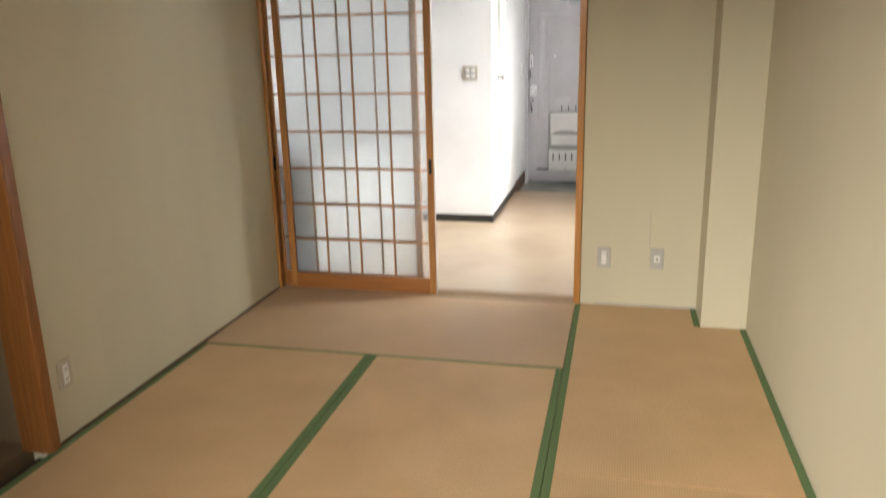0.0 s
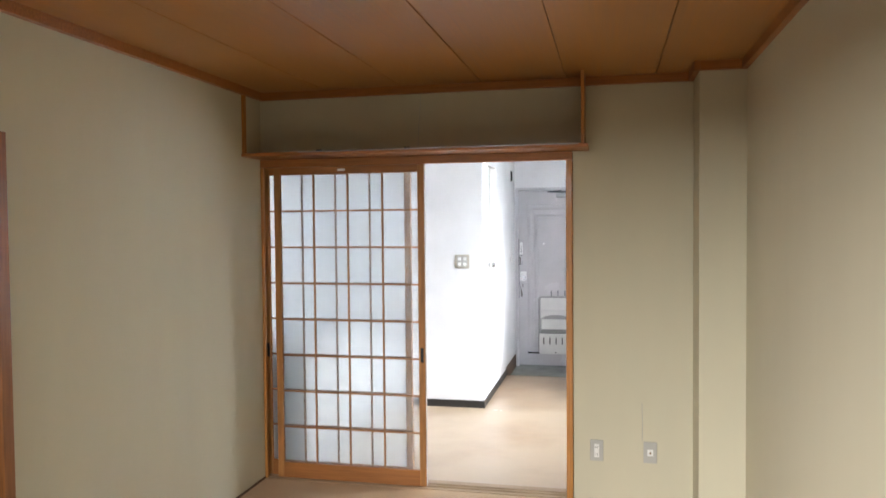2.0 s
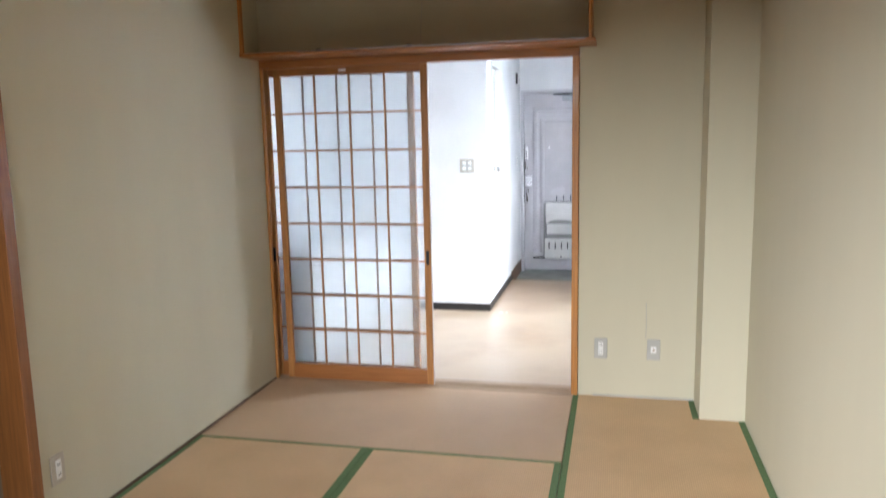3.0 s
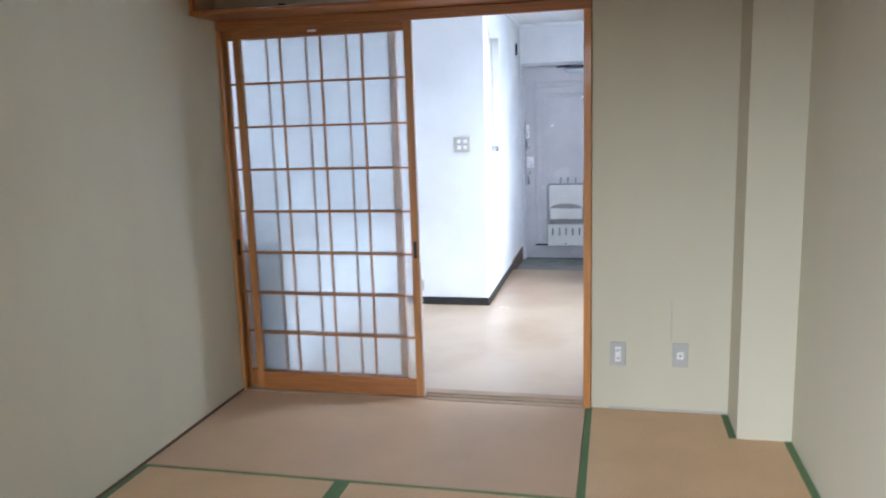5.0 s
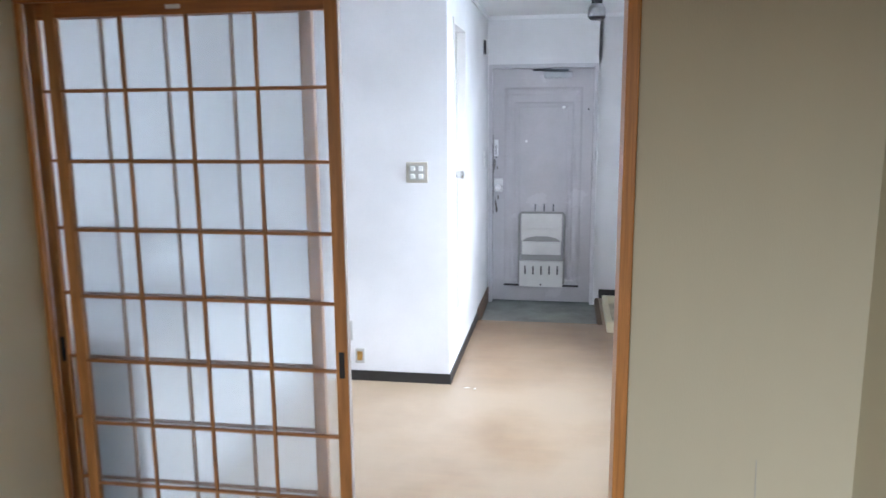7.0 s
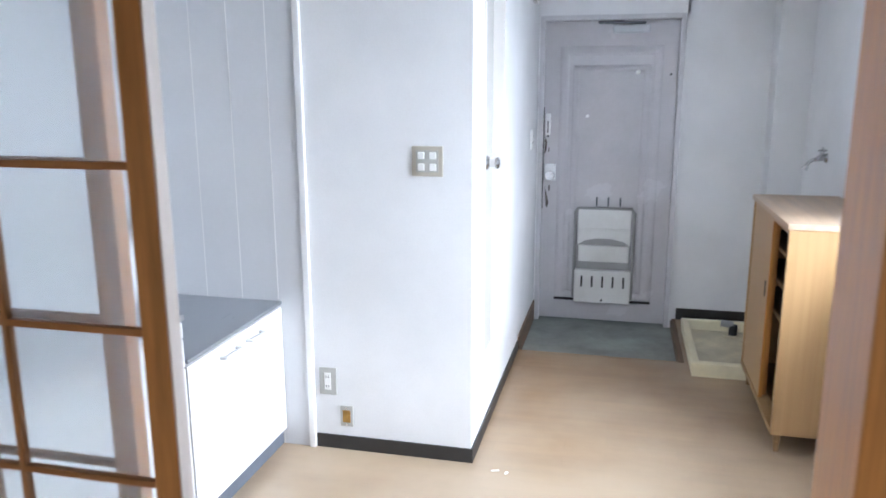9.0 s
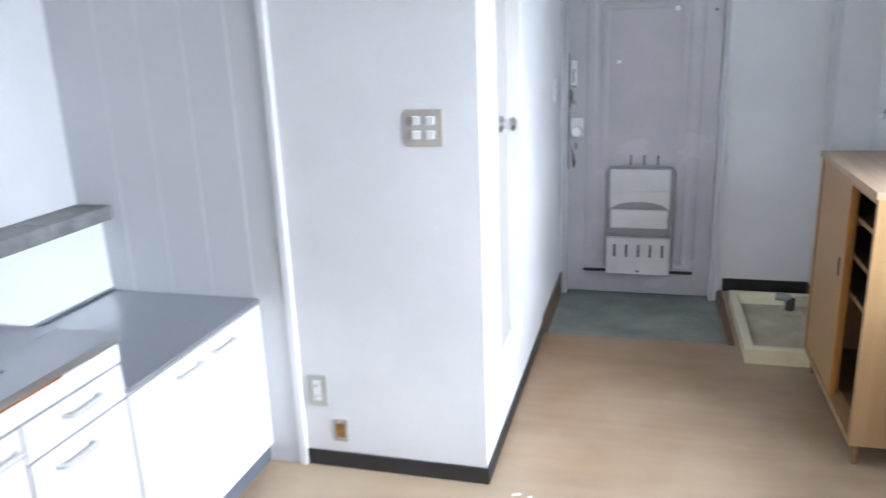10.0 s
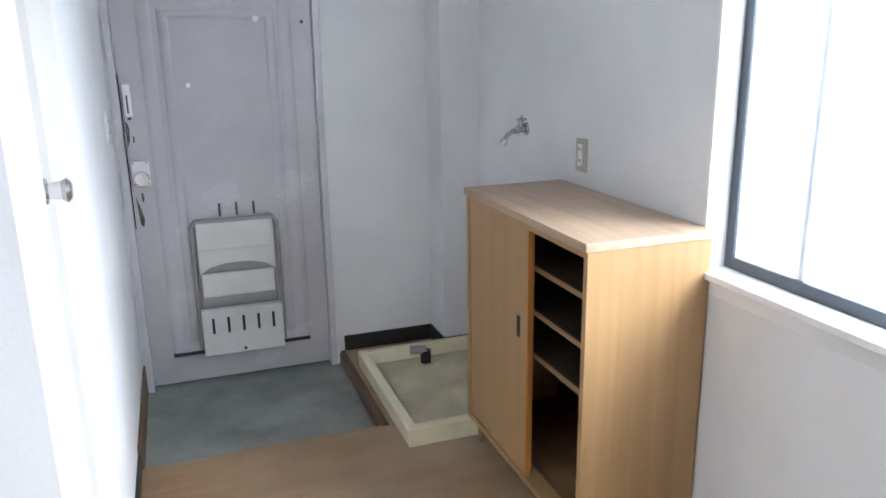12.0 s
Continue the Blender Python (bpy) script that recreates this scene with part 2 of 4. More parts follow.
M_PLATE = material("beige_metal_plate", (0.52, 0.48, 0.40), 0.4, 0.3, vary=0.06, grain_scale=6, fine=60, bump=0.01)
M_GREYPLATE = material("grey_plastic_plate", (0.46, 0.46, 0.43), 0.45, vary=0.05, grain_scale=6, fine=60, bump=0.01)
M_BRASS = material("tarnished_brass_plate", (0.45, 0.27, 0.08), 0.4, 0.8, vary=0.2, grain_scale=20, fine=80, bump=0.02)
M_LETTER = material("off_white_enamel", (0.64, 0.63, 0.61), 0.33, vary=0.05, grain_scale=5, fine=50, bump=0.01)
M_LETTER_GREY = material("grey_enamel", (0.30, 0.295, 0.29), 0.4, vary=0.06, grain_scale=5, fine=50, bump=0.01)
M_SLOT = material("black_slot", (0.02, 0.02, 0.022), 0.6, vary=0.1, grain_scale=5, fine=50)
# Closet board colour includes the shade of the deep recess.
M_CLOSET = material("closet_board_shaded", (0.27, 0.19, 0.11), 0.7, vary=0.1, grain=(3, 3, 0.6), grain_scale=3, fine=40)
M_DARKFRAME = material("dark_amber_wood", (0.30, 0.115, 0.03), 0.45, vary=0.12, grain=(30, 30, 1.2), grain_scale=4, fine=30, bump=0.04)
M_EDGE = material("pale_bare_wood", (0.58, 0.52, 0.47), 0.6, vary=0.06, grain=(12, 12, 1), grain_scale=5, fine=30)
M_GLASS = frosted("obscured_glass", (0.95, 0.965, 0.97), 0.18, 0.15)
M_GLASS_REAR = frosted("milky_glass", (0.95, 0.965, 0.975), 0.36, 0.30)
M_WINGLASS = frosted("obscured_window_glass", (0.96, 0.98, 1.0), 0.5, 0.85)
M_SASH_WHITE = material("white_paint", (0.84, 0.84, 0.84), 0.4, vary=0.03, grain_scale=4, fine=50, bump=0.01)


# ---- building helpers ----
def box(bm, x0, y0, z0, x1, y1, z1, bevel=0.0):
    """Adds a box between two corners, with rounded edges where bevel is given."""
    r = bmesh.ops.create_cube(bm, size=1)
    vs = r["verts"]
    for v in vs:
        v.co = Vector(((x0 + x1) / 2 + v.co.x * (x1 - x0), (y0 + y1) / 2 + v.co.y * (y1 - y0), (z0 + z1) / 2 + v.co.z * (z1 - z0)))
    if bevel:
        bmesh.ops.bevel(bm, geom=list({e for v in vs for e in v.link_edges}), offset=bevel, segments=2, affect="EDGES", profile=0.5)
    return bm


def boxes(*rows, bevel=0.0):
    bm = bmesh.new()
    for r in rows:
        box(bm, *r, bevel=bevel)
    return bm


def rod(bm, a, b, r0, r1=None, segments=14):
    """Adds a round bar from a to b."""
    a, b = Vector(a), Vector(b)
    d = b - a
    m = Matrix.Translation((a + b) / 2) @ d.to_track_quat("Z", "Y").to_matrix().to_4x4()
    bmesh.ops.create_cone(bm, cap_ends=True, segments=segments, radius1=r0, radius2=r0 if r1 is None else r1, depth=d.length, matrix=m)
    return bm


def pierced(axis, lo, hi, outer, inner):
    """A wall slab between lo and hi along an axis, with one opening; outer and inner are (u0, v0, u1, v1)."""
    bm = bmesh.new()

    def ring(rect, w):
        u0, v0, u1, v1 = rect
        return [bm.verts.new({"x": (w, u, v), "y": (u, w, v), "z": (u, v, w)}[axis]) for u, v in ((u0, v0), (u1, v0), (u1, v1), (u0, v1))]
    a, b, c, d = ring(outer, lo), ring(inner, lo), ring(inner, hi), ring(outer, hi)
    for p, q in ((a, b), (b, c), (c, d), (d, a)):
        for i in range(4):
            bm.faces.new((p[i], p[(i + 1) % 4], q[(i + 1) % 4], q[i]))
    return bm


def bent(bm, points, r, segments=10):
    """Adds a bar along a run of points, with round knuckles."""
    for p, q in zip(points, points[1:]):
        rod(bm, p, q, r, segments=segments)
    for p in points[1:-1]:
        bmesh.ops.create_uvsphere(bm, u_segments=segments, v_segments=6, radius=r, matrix=Matrix.Translation(p))
    return bm


def prism(bm, outline, axis, lo, hi):
    """Adds a solid with the given outline (pairs), drawn out along an axis from lo to hi."""
    def at(u, v, w):
        return {"x": (w, u, v), "y": (u, w, v), "z": (u, v, w)}[axis]
    a = [bm.verts.new(at(u, v, lo)) for u, v in outline]
    b = [bm.verts.new(at(u, v, hi)) for u, v in outline]
    n = len(a)
    fs = [bm.faces.new(a), bm.faces.new(b)]
    fs += [bm.faces.new((a[i], a[(i + 1) % n], b[(i + 1) % n], b[i])) for i in range(n)]
    bmesh.ops.recalc_face_normals(bm, faces=fs)
    return bm


def mesh_of(name, bm, mat, smooth=False):
    me = bpy.data.meshes.new(name)
    bmesh.ops.recalc_face_normals(bm, faces=bm.faces)
    bm.to_mesh(me)
    bm.free()
    me.materials.append(mat)
    if smooth:
        me.shade_smooth()
        me.set_sharp_from_angle(angle=radians(40))
    return me


def part(name, bm, mat, parent, label="", smooth=False):
    """Links a bmesh as one mesh object under a thing or a part; coordinates are the parent's."""
    ob = new(name, mesh_of(name, bm, mat, smooth))
    ob.parent = parent
    return tagged(ob, label)


def thing(name, at, label, category, group=""):
    """An Empty at a thing's base, which parents its parts."""
    ob = new(name)
    ob.empty_display_size = 0.1
    ob.location = at
    return tagged(ob, label, category, group)


def solid(name, bm, mat, label, category, smooth=False):
    """A thing of one mesh, in world coordinates."""
    return tagged(new(name, mesh_of(name, bm, mat, smooth)), label, category)


def structure(name, bm, mat, label, category, smooth=False):
    return tagged(new(name, mesh_of(name, bm, mat, smooth)), label, category, kind="structure")


# ---- tatami room: walls, ceiling ----
XW, XE, YN = -1.53, 1.136, 4.085          # faces of the west, east and north walls
YS = 0.50                                 # face of the south wall, with the balcony door that the walk begins outside
CEIL, KCEIL = 2.29, 2.27
OPEN_L, OPEN_R, OPEN_T = -1.562, 0.294, 1.90   # rough opening of the sliding doors

structure("wall_west", boxes((XW - 0.12, 2.135, -0.1, XW, YN, 2.4), (XW - 0.12, 0.7, 1.84, XW, 2.135, 2.4), (XW - 0.12, YS, -0.1, XW, 0.7, 2.4)),
          M_BEIGE, "beige cloth wall beside the tatami, with a closet opening", "wall")
structure("wall_north", boxes((OPEN_L, YN, OPEN_T, OPEN_R, YN + 0.06, 2.4), (OPEN_R, YN, -0.1, XE + 0.12, YN + 0.06, 2.4), (XW - 0.12, YN, -0.1, OPEN_L, YN + 0.06, 2.4)),
          M_BEIGE, "beige cloth partition wall with a wide sliding door opening", "wall")
structure("baseboard_west", boxes((XW, 2.135, 0.0, XW + 0.007, YN - 0.020, 0.012), bevel=0.0015), M_BROWNSKIRT, "thin dark wooden strip between wall and tatami", "baseboard")
structure("baseboard_north", boxes((0.375, YN - 0.006, 0.0, 0.915, YN, 0.010), bevel=0.0015), M_GREYPLATE, "thin greyish strip between wall and tatami", "baseboard")
structure("pillar", boxes((0.917, 3.815, 0, XE, YN, 2.4)), M_BEIGE, "beige covered pillar in the room's corner", "pillar")
structure("wall_east", boxes((XE, YS, -0.1, XE + 0.12, YN, 2.4)), M_BEIGE, "plain beige cloth wall", "wall")
structure("wall_south", pierced("y", YS - 0.12, YS, (XW - 0.12, -0.1, XE + 0.12, 2.4), (-1.48, 0.0, 1.05, 2.0)),
          M_BEIGE, "beige wall with a balcony window opening", "wall")

bm = bmesh.new()
box(bm, XW - 0.1, YS - 0.1, CEIL + 0.012, XE + 0.1, YN + 0.05, CEIL + 0.1)
edges = [XW, -1.12, -0.66, -0.20, 0.26, 0.725, XE]
for a, b in zip(edges, edges[1:]):
    box(bm, a + 0.002, YS, CEIL, b - 0.002, YN, CEIL + 0.014, bevel=0.002)
structure("ceiling", bm, M_CEIL_WOOD, "amber wood-grain board ceiling with open joints", "ceiling")

# ceiling moulding along every wall and round the pillar
structure("trim_ceiling_west", boxes((XW, YS, 2.245, XW + 0.028, YN, CEIL), bevel=0.002), M_TRIM_H, "dark amber wooden ceiling moulding", "moulding")
structure("trim_ceiling_north", boxes((XW + 0.028, YN - 0.028, 2.245, 0.889, YN, CEIL), bevel=0.002), M_TRIM_H, "amber wooden ceiling moulding", "moulding")
structure("trim_ceiling_pillar", boxes((0.889, 3.787, 2.245, 0.917, YN, CEIL), (0.917, 3.787, 2.245, XE - 0.028, 3.815, CEIL), bevel=0.002), M_TRIM_H,
          "dark wooden ceiling moulding round the pillar", "moulding")
structure("trim_ceiling_east", boxes((XE - 0.028, YS, 2.245, XE, 3.815, CEIL), bevel=0.002), M_TRIM_H, "dark amber wooden ceiling moulding", "moulding")

# wooden frame of the wide opening: jambs, head, threshold with two grooves
structure("door_frame_jamb_east", boxes((0.257, YN - 0.018, 0.0, 0.292, YN + 0.135, 1.852), bevel=0.003), M_TRIM, "amber varnished wooden door jamb", "door frame")
structure("door_frame_jamb_west", boxes((XW + 0.001, YN - 0.018, 0.0, XW + 0.018, YN + 0.006, 1.852), bevel=0.003), M_TRIM, "amber varnished wooden door jamb", "door frame")
structure("door_frame_head", boxes((XW + 0.001, YN - 0.02, 1.852, 0.292, YN + 0.008, 1.898), (OPEN_L + 0.001, YN + 0.008, 1.868, 0.292, YN + 0.135, 1.898), bevel=0.003),
          M_TRIM_H, "amber varnished wooden door head with sliding track", "door frame")
bm = bmesh.new()
for a, b, z in ((-0.018, 0.012, 0.004), (0.012, 0.036, -0.006), (0.036, 0.050, 0.004), (0.050, 0.074, -0.006), (0.074, 0.128, 0.004)):
    box(bm, (XW if a < 0 else OPEN_L) + 0.001, YN + a, -0.06, 0.257, YN + b, z)
structure("door_frame_threshold", bm, material("worn_threshold_wood", (0.42, 0.30, 0.19), 0.45, vary=0.15, grain=(1, 12, 12), grain_scale=4, fine=30, bump=0.02),
          "worn wooden threshold with two sliding grooves", "threshold")

# open cubby over the doors: ledge, side board, wall batten
shelf = thing("wall_shelf", (-0.57, 3.96, 1.899), "amber wooden open shelf over the sliding doors", "shelf")
part("ledge", boxes((-0.959, -0.125, 0.0, 0.95, 0.124, 0.02), bevel=0.003), M_TRIM_H, shelf)
part("side_board", boxes((0.915, -0.105, 0.02, 0.933, 0.124, 0.39), bevel=0.002), M_TRIM, shelf, "dark edge of the wooden side board")
part("batten", boxes((-0.959, -0.115, 0.02, -0.942, -0.09, 0.36), bevel=0.002), M_TRIM, shelf)
# Pale strip draws the reflection line along the ledge.
part("ledge_highlight", boxes((-0.62, -0.128, 0.014, 0.90, -0.126, 0.019)), M_ALU_LIGHT, shelf, "thin pale strip drawn as a reflection on the ledge's edge")
for x in (-0.50, 0.0):
    part("hook", boxes((x - 0.014, -0.12, 0.02, x + 0.014, -0.10, 0.028), bevel=0.002), M_SLOT, shelf, "small dark metal hook")

solid("hanging_wire", bent(bmesh.new(), [(-0.57, 4.078, 1.925), (-0.562, 4.080, 2.07), (-0.548, 4.080, 2.246)], 0.0014, 6), M_GREYPLATE,
      "thin grey wire hanging inside the open shelf", "cable")

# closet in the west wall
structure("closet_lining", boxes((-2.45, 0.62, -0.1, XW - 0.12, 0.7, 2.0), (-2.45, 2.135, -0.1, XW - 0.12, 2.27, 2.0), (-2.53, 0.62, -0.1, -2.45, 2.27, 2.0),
                                 (-2.45, 0.7, 1.92, XW - 0.12, 2.135, 2.0), (-2.45, 0.7, -0.1, XW - 0.12, 2.135, -0.004)), M_CLOSET, "brown inside of an open closet, darkened for its shade", "closet")
closet = thing("closet_frame", (XW - 0.05, 2.115, 0), "dark amber wooden frame of an open closet with a middle shelf", "closet")
part("post", boxes((-0.07, -0.03, -0.004, 0.062, 0.019, 1.84), bevel=0.003), M_DARKFRAME, closet)
part("post", boxes((-0.07, -1.469, -0.004, 0.062, -1.43, 1.84), bevel=0.003), M_DARKFRAME, closet)
part("lintel", boxes((-0.07, -1.43, 1.80, 0.062, -0.03, 1.84), bevel=0.003), M_DARKFRAME, closet)
part("shelf_front", boxes((-0.075, -1.43, 0.70, -0.02, -0.03, 0.78), bevel=0.003), M_DARKFRAME, closet)
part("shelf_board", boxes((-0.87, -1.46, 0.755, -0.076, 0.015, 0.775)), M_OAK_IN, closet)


# ---- wall plates ----
def wall_plate(name, at, turn, w, h, mat, label, category, kind):
    """A switch or socket plate; it faces -y before the turn about z (degrees)."""
    ob = thing(name, at, label, category)
    ob.rotation_euler = (0, 0, radians(turn))
    part("plate", boxes((-w / 2, -0.008, -h / 2, w / 2, 0, h / 2), bevel=0.003), mat, ob)
    if kind == "socket":
        part("insert", boxes((-w * 0.19, -0.0115, -h * 0.32, w * 0.19, -0.008, h * 0.32), bevel=0.0015), M_PLASTIC, ob, "white plastic insert")
        for z in (-h * 0.17, h * 0.17):
            for x in (-w * 0.07, w * 0.07):
                part("slot", boxes((x - 0.0012, -0.0125, z - 0.005, x + 0.0012, -0.0112, z + 0.005)), M_SLOT, ob)
    elif kind == "aerial":
        part("insert", boxes((-w * 0.22, -0.011, -h * 0.16, w * 0.22, -0.008, h * 0.16), bevel=0.0015), M_PLASTIC, ob)
        part("plug_hole", rod(bmesh.new(), (0, -0.018, 0), (0, -0.008, 0), 0.006), M_CHROME, ob, "", True)
    elif kind == "switch4":
        for x in (-w * 0.19, w * 0.19):
            for z in (-h * 0.19, h * 0.19):
                part("switch_key", boxes((x - 0.013, -0.015, z - 0.013, x + 0.013, -0.008, z + 0.013), bevel=0.003), M_PLASTIC, ob, "white rocker key")
        part("shadow_gap", boxes((-w * 0.36, -0.0092, -h * 0.36, w * 0.36, -0.008, h * 0.36)), M_GREYPLATE, ob)
    elif kind == "screwed":
        part("cover", boxes((-w * 0.3, -0.0105, -h * 0.3, w * 0.3, -0.008, h * 0.3), bevel=0.001), M_BRASS, ob, "tarnished brown cover")
        for z in (-h * 0.4, h * 0.4):
            part("screw", rod(bmesh.new(), (0, -0.0105, z), (0, -0.008, z), 0.004, segments=10), M_CHROME, ob)
    return ob


wall_plate("power_socket", (0.418, YN, 0.275), 0, 0.07, 0.115, M_GREYPLATE, "grey plate power socket on a beige wall", "socket", "socket")
wall_plate("aerial_socket", (0.699, YN, 0.278), 0, 0.07, 0.115, M_GREYPLATE, "grey plate aerial socket on a beige wall", "socket", "aerial")
wall_plate("power_socket", (XW, 2.218, 0.262), 90, 0.07, 0.115, M_PLATE, "beige plate power socket beside the closet", "socket", "socket")
solid("wall_cable", bent(bmesh.new(), [(0.657, YN - 0.0015, 0.337), (0.659, YN - 0.0015, 0.43), (0.656, YN - 0.0015, 0.54)], 0.0015, 6), M_GREYPLATE,
      "thin grey wire painted onto a beige wall", "cable")


# ---- sliding lattice doors ----
def lattice_door(x0, y, label, pull_side, glass):
    """A glazed sliding door with a lattice of three uprights and seven cross bars."""
    w, h = 0.916, 1.862
    d = thing("sliding_door", (x0, y, 0.004), label, "sliding door", "sliding doors")
    t = 0.026
    part("stile", boxes((0, -t / 2, 0, 0.038, t / 2, h), bevel=0.002), M_STILE, d)
    part("stile", boxes((w - 0.038, -t / 2, 0, w, t / 2, h), bevel=0.002), M_STILE, d)
    part("top_rail", boxes((0.038, -t / 2, 1.806, w - 0.038, t / 2, h), bevel=0.002), M_TRIM_H, d)
    part("bottom_rail", boxes((0.038, -t / 2, 0, w - 0.038, t / 2, 0.092), bevel=0.002), M_TRIM_H, d)
    step_x, step_z = (w - 0.076) / 4, (1.806 - 0.092) / 8
    for i in range(1, 4):
        x = 0.038 + i * step_x
        part("upright", boxes((x - 0.005, -0.013, 0.092, x + 0.005, -0.001, 1.806), bevel=0.001), M_SHOJI, d)
    for k in range(1, 8):
        z = 0.092 + k * step_z
        part("cross_bar", boxes((0.038, -0.0125, z - 0.005, w - 0.038, -0.001, z + 0.005), bevel=0.001), M_SHOJI_H, d)
    pane = None
    for i in range(4):
        for k in range(8):
            if pane is None:
                pane = mesh_of("pane", boxes((0, 0.001, 0, step_x, 0.004, step_z)), glass)
            p = new("pane", pane)
            p.parent, p.location = d, (0.038 + i * step_x, 0, 0.092 + k * step_z)
    px = 0.019 if pull_side < 0 else w - 0.019
    part("finger_pull", boxes((px - 0.009, -t / 2 - 0.0015, 0.715, px + 0.009, -t / 2 + 0.004, 0.80), bevel=0.002), M_SLOT, d, "dark recessed finger pull")
    return d


front_door_leaf = lattice_door(-1.457, YN + 0.024, "amber lattice sliding door with frosted glass", 1, M_GLASS)
part("edge_strip", boxes((0.9162, -0.0125, 0.002, 0.9185, 0.0125, 1.86)), M_EDGE, front_door_leaf, "pale unvarnished closing edge")
part("lock_button", boxes((0.40, -0.0145, 1.822, 0.445, -0.012, 1.834), bevel=0.001), M_PLASTIC, front_door_leaf, "small white oval label")
lattice_door(-1.546, YN + 0.062, "amber lattice sliding door standing behind another", -1, M_GLASS_REAR)

# ---- kitchen: walls, floor, ceiling ----
KW, KE, KN, KS = -2.00, 1.03, 6.03, 4.22      # faces of the kitchen's walls
CX = -0.527                                   # corridor wall face
YD = 8.165                                    # front door wall face
STEP = 7.385                                  # edge of the entrance pit
FLOOR, PIT = -0.010, -0.06

structure("wall_kitchen_south", boxes((KW - 0.12, 4.145, -0.1, OPEN_L, KS, 2.4), (OPEN_L, 4.145, OPEN_T, OPEN_R, KS, 2.4), (OPEN_R, 4.145, -0.1, KE + 0.12, KS, 2.4)),
          M_WHITE, "white cloth back of the partition wall", "wall")
structure("wall_kitchen_west", boxes((KW - 0.12, KS, -0.1, KW, KN, 2.4)), M_WHITE, "white painted wall above the sink", "wall")
structure("wall_kitchen_north", boxes((KW - 0.12, KN, -0.1, CX, KN + 0.1, 2.4)), M_WHITE, "white cloth wall end beside the corridor", "wall")
BD0, BD1, BDZ, BDT = 6.27, 6.75, 0.25, 2.02   # bathroom door opening
structure("wall_corridor", pierced("x", CX - 0.1, CX, (KN + 0.1, -0.1, YD, 2.4), (BD0, BDZ, BD1, BDT)),
          M_WHITE, "white cloth corridor wall with a raised door opening", "wall")
structure("wall_entrance", boxes((CX - 0.1, YD, -0.1, CX + 0.01, YD + 0.14, 2.4), (CX + 0.01, YD, 1.895, 0.368, YD + 0.14, 2.4)), M_WHITE, "white wall over the front door", "wall")
structure("wall_washing_corner", boxes((0.368, 8.2, -0.1, KE + 0.12, 8.32, 2.4), (0.348, YD, -0.1, 0.368, 8.32, 2.4)), M_WHITE, "white wall behind the washing machine pan", "wall")
structure("pillar_kitchen", boxes((0.845, 8.0, -0.1, KE, 8.2, 2.4)), M_WHITE, "white covered pillar in the corner", "pillar")
WY0, WY1, WZ0, WZ1 = 4.65, 6.40, 0.838, 1.87
structure("wall_kitchen_east", pierced("x", KE, KE + 0.12, (KS, -0.1, 8.2, 2.4), (WY0, WZ0 - 0.02, WY1, WZ1)),
          M_WHITE, "white wall with a frosted window", "wall")
structure("ceiling_kitchen", boxes((KW - 0.1, KS - 0.02, KCEIL, KE + 0.1, 8.3, 2.36)), M_CEIL_WHITE, "plain white kitchen ceiling", "ceiling")
structure("trim_ceiling_kitchen", boxes((CX, YD - 0.012, KCEIL - 0.03, 0.9, YD, KCEIL), (CX, KN + 0.002, KCEIL - 0.03, CX + 0.012, YD - 0.012, KCEIL), bevel=0.002), M_SASH_WHITE,
          "white ceiling moulding", "moulding")
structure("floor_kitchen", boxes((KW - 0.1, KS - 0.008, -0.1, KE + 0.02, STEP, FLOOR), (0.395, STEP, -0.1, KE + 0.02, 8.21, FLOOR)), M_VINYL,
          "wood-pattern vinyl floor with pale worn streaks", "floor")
structure("floor_entrance", boxes((CX - 0.05, STEP, -0.2, 0.395, 8.31, PIT)), M_CONCRETE, "green-grey mortar floor of the entrance pit", "floor")
structure("entrance_step", boxes((0.362, STEP, PIT, 0.395, 8.199, FLOOR + 0.001), bevel=0.003), M_BROWNSKIRT, "dark brown wooden step edge", "step")
structure("entrance_step_front", boxes((CX, STEP - 0.002, PIT, 0.362, STEP + 0.012, FLOOR + 0.0015), bevel=0.003), M_VINYL, "worn orange-brown step edge of the kitchen floor", "step")

structure("baseboard_switch_wall", boxes((-1.185, KN - 0.008, FLOOR, CX + 0.008, KN, 0.05), bevel=0.001), M_BLACK, "black vinyl skirting", "skirting")
structure("baseboard_corridor", boxes((CX, KN, FLOOR, CX + 0.008, STEP - 0.002, 0.05), bevel=0.001), M_BLACK, "black vinyl skirting", "skirting")
structure("baseboard_entrance", boxes((CX, STEP + 0.012, PIT, CX + 0.01, YD, 0.07), bevel=0.001), M_BROWNSKIRT, "dark brown skirting beside the entrance pit", "skirting")
structure("baseboard_washing", boxes((0.395, 8.192, FLOOR, 0.845, 8.2, 0.065), (0.837, 7.992, FLOOR, 0.845, 8.192, 0.065), (0.845, 7.992, FLOOR, KE, 8.0, 0.065)), M_BLACK,
          "black vinyl skirting behind the pan", "skirting")
structure("baseboard_kitchen_east", boxes((KE - 0.008, KS, FLOOR, KE, 7.99, 0.06), bevel=0.001), M_BLACK, "black vinyl skirting under the window", "skirting")

FX = -1.318                                   # plane of the cabinet fronts
SINK0, SINK1, SEND = KS + 0.01, 5.318, 6.018

# panelled splash wall beside the stove place: sheets with open joints, and an edge batten
panel_wall = tagged(new("wall_panelling", mesh_of("backing", boxes((KW, KN - 0.004, FLOOR, -1.215, KN, KCEIL)), M_SASH_WHITE)),
                    "grey-white panelled wall beside the cooker place", "wall", kind="structure")
px = [KW, -1.81, -1.65, -1.49, -1.33, -1.215]
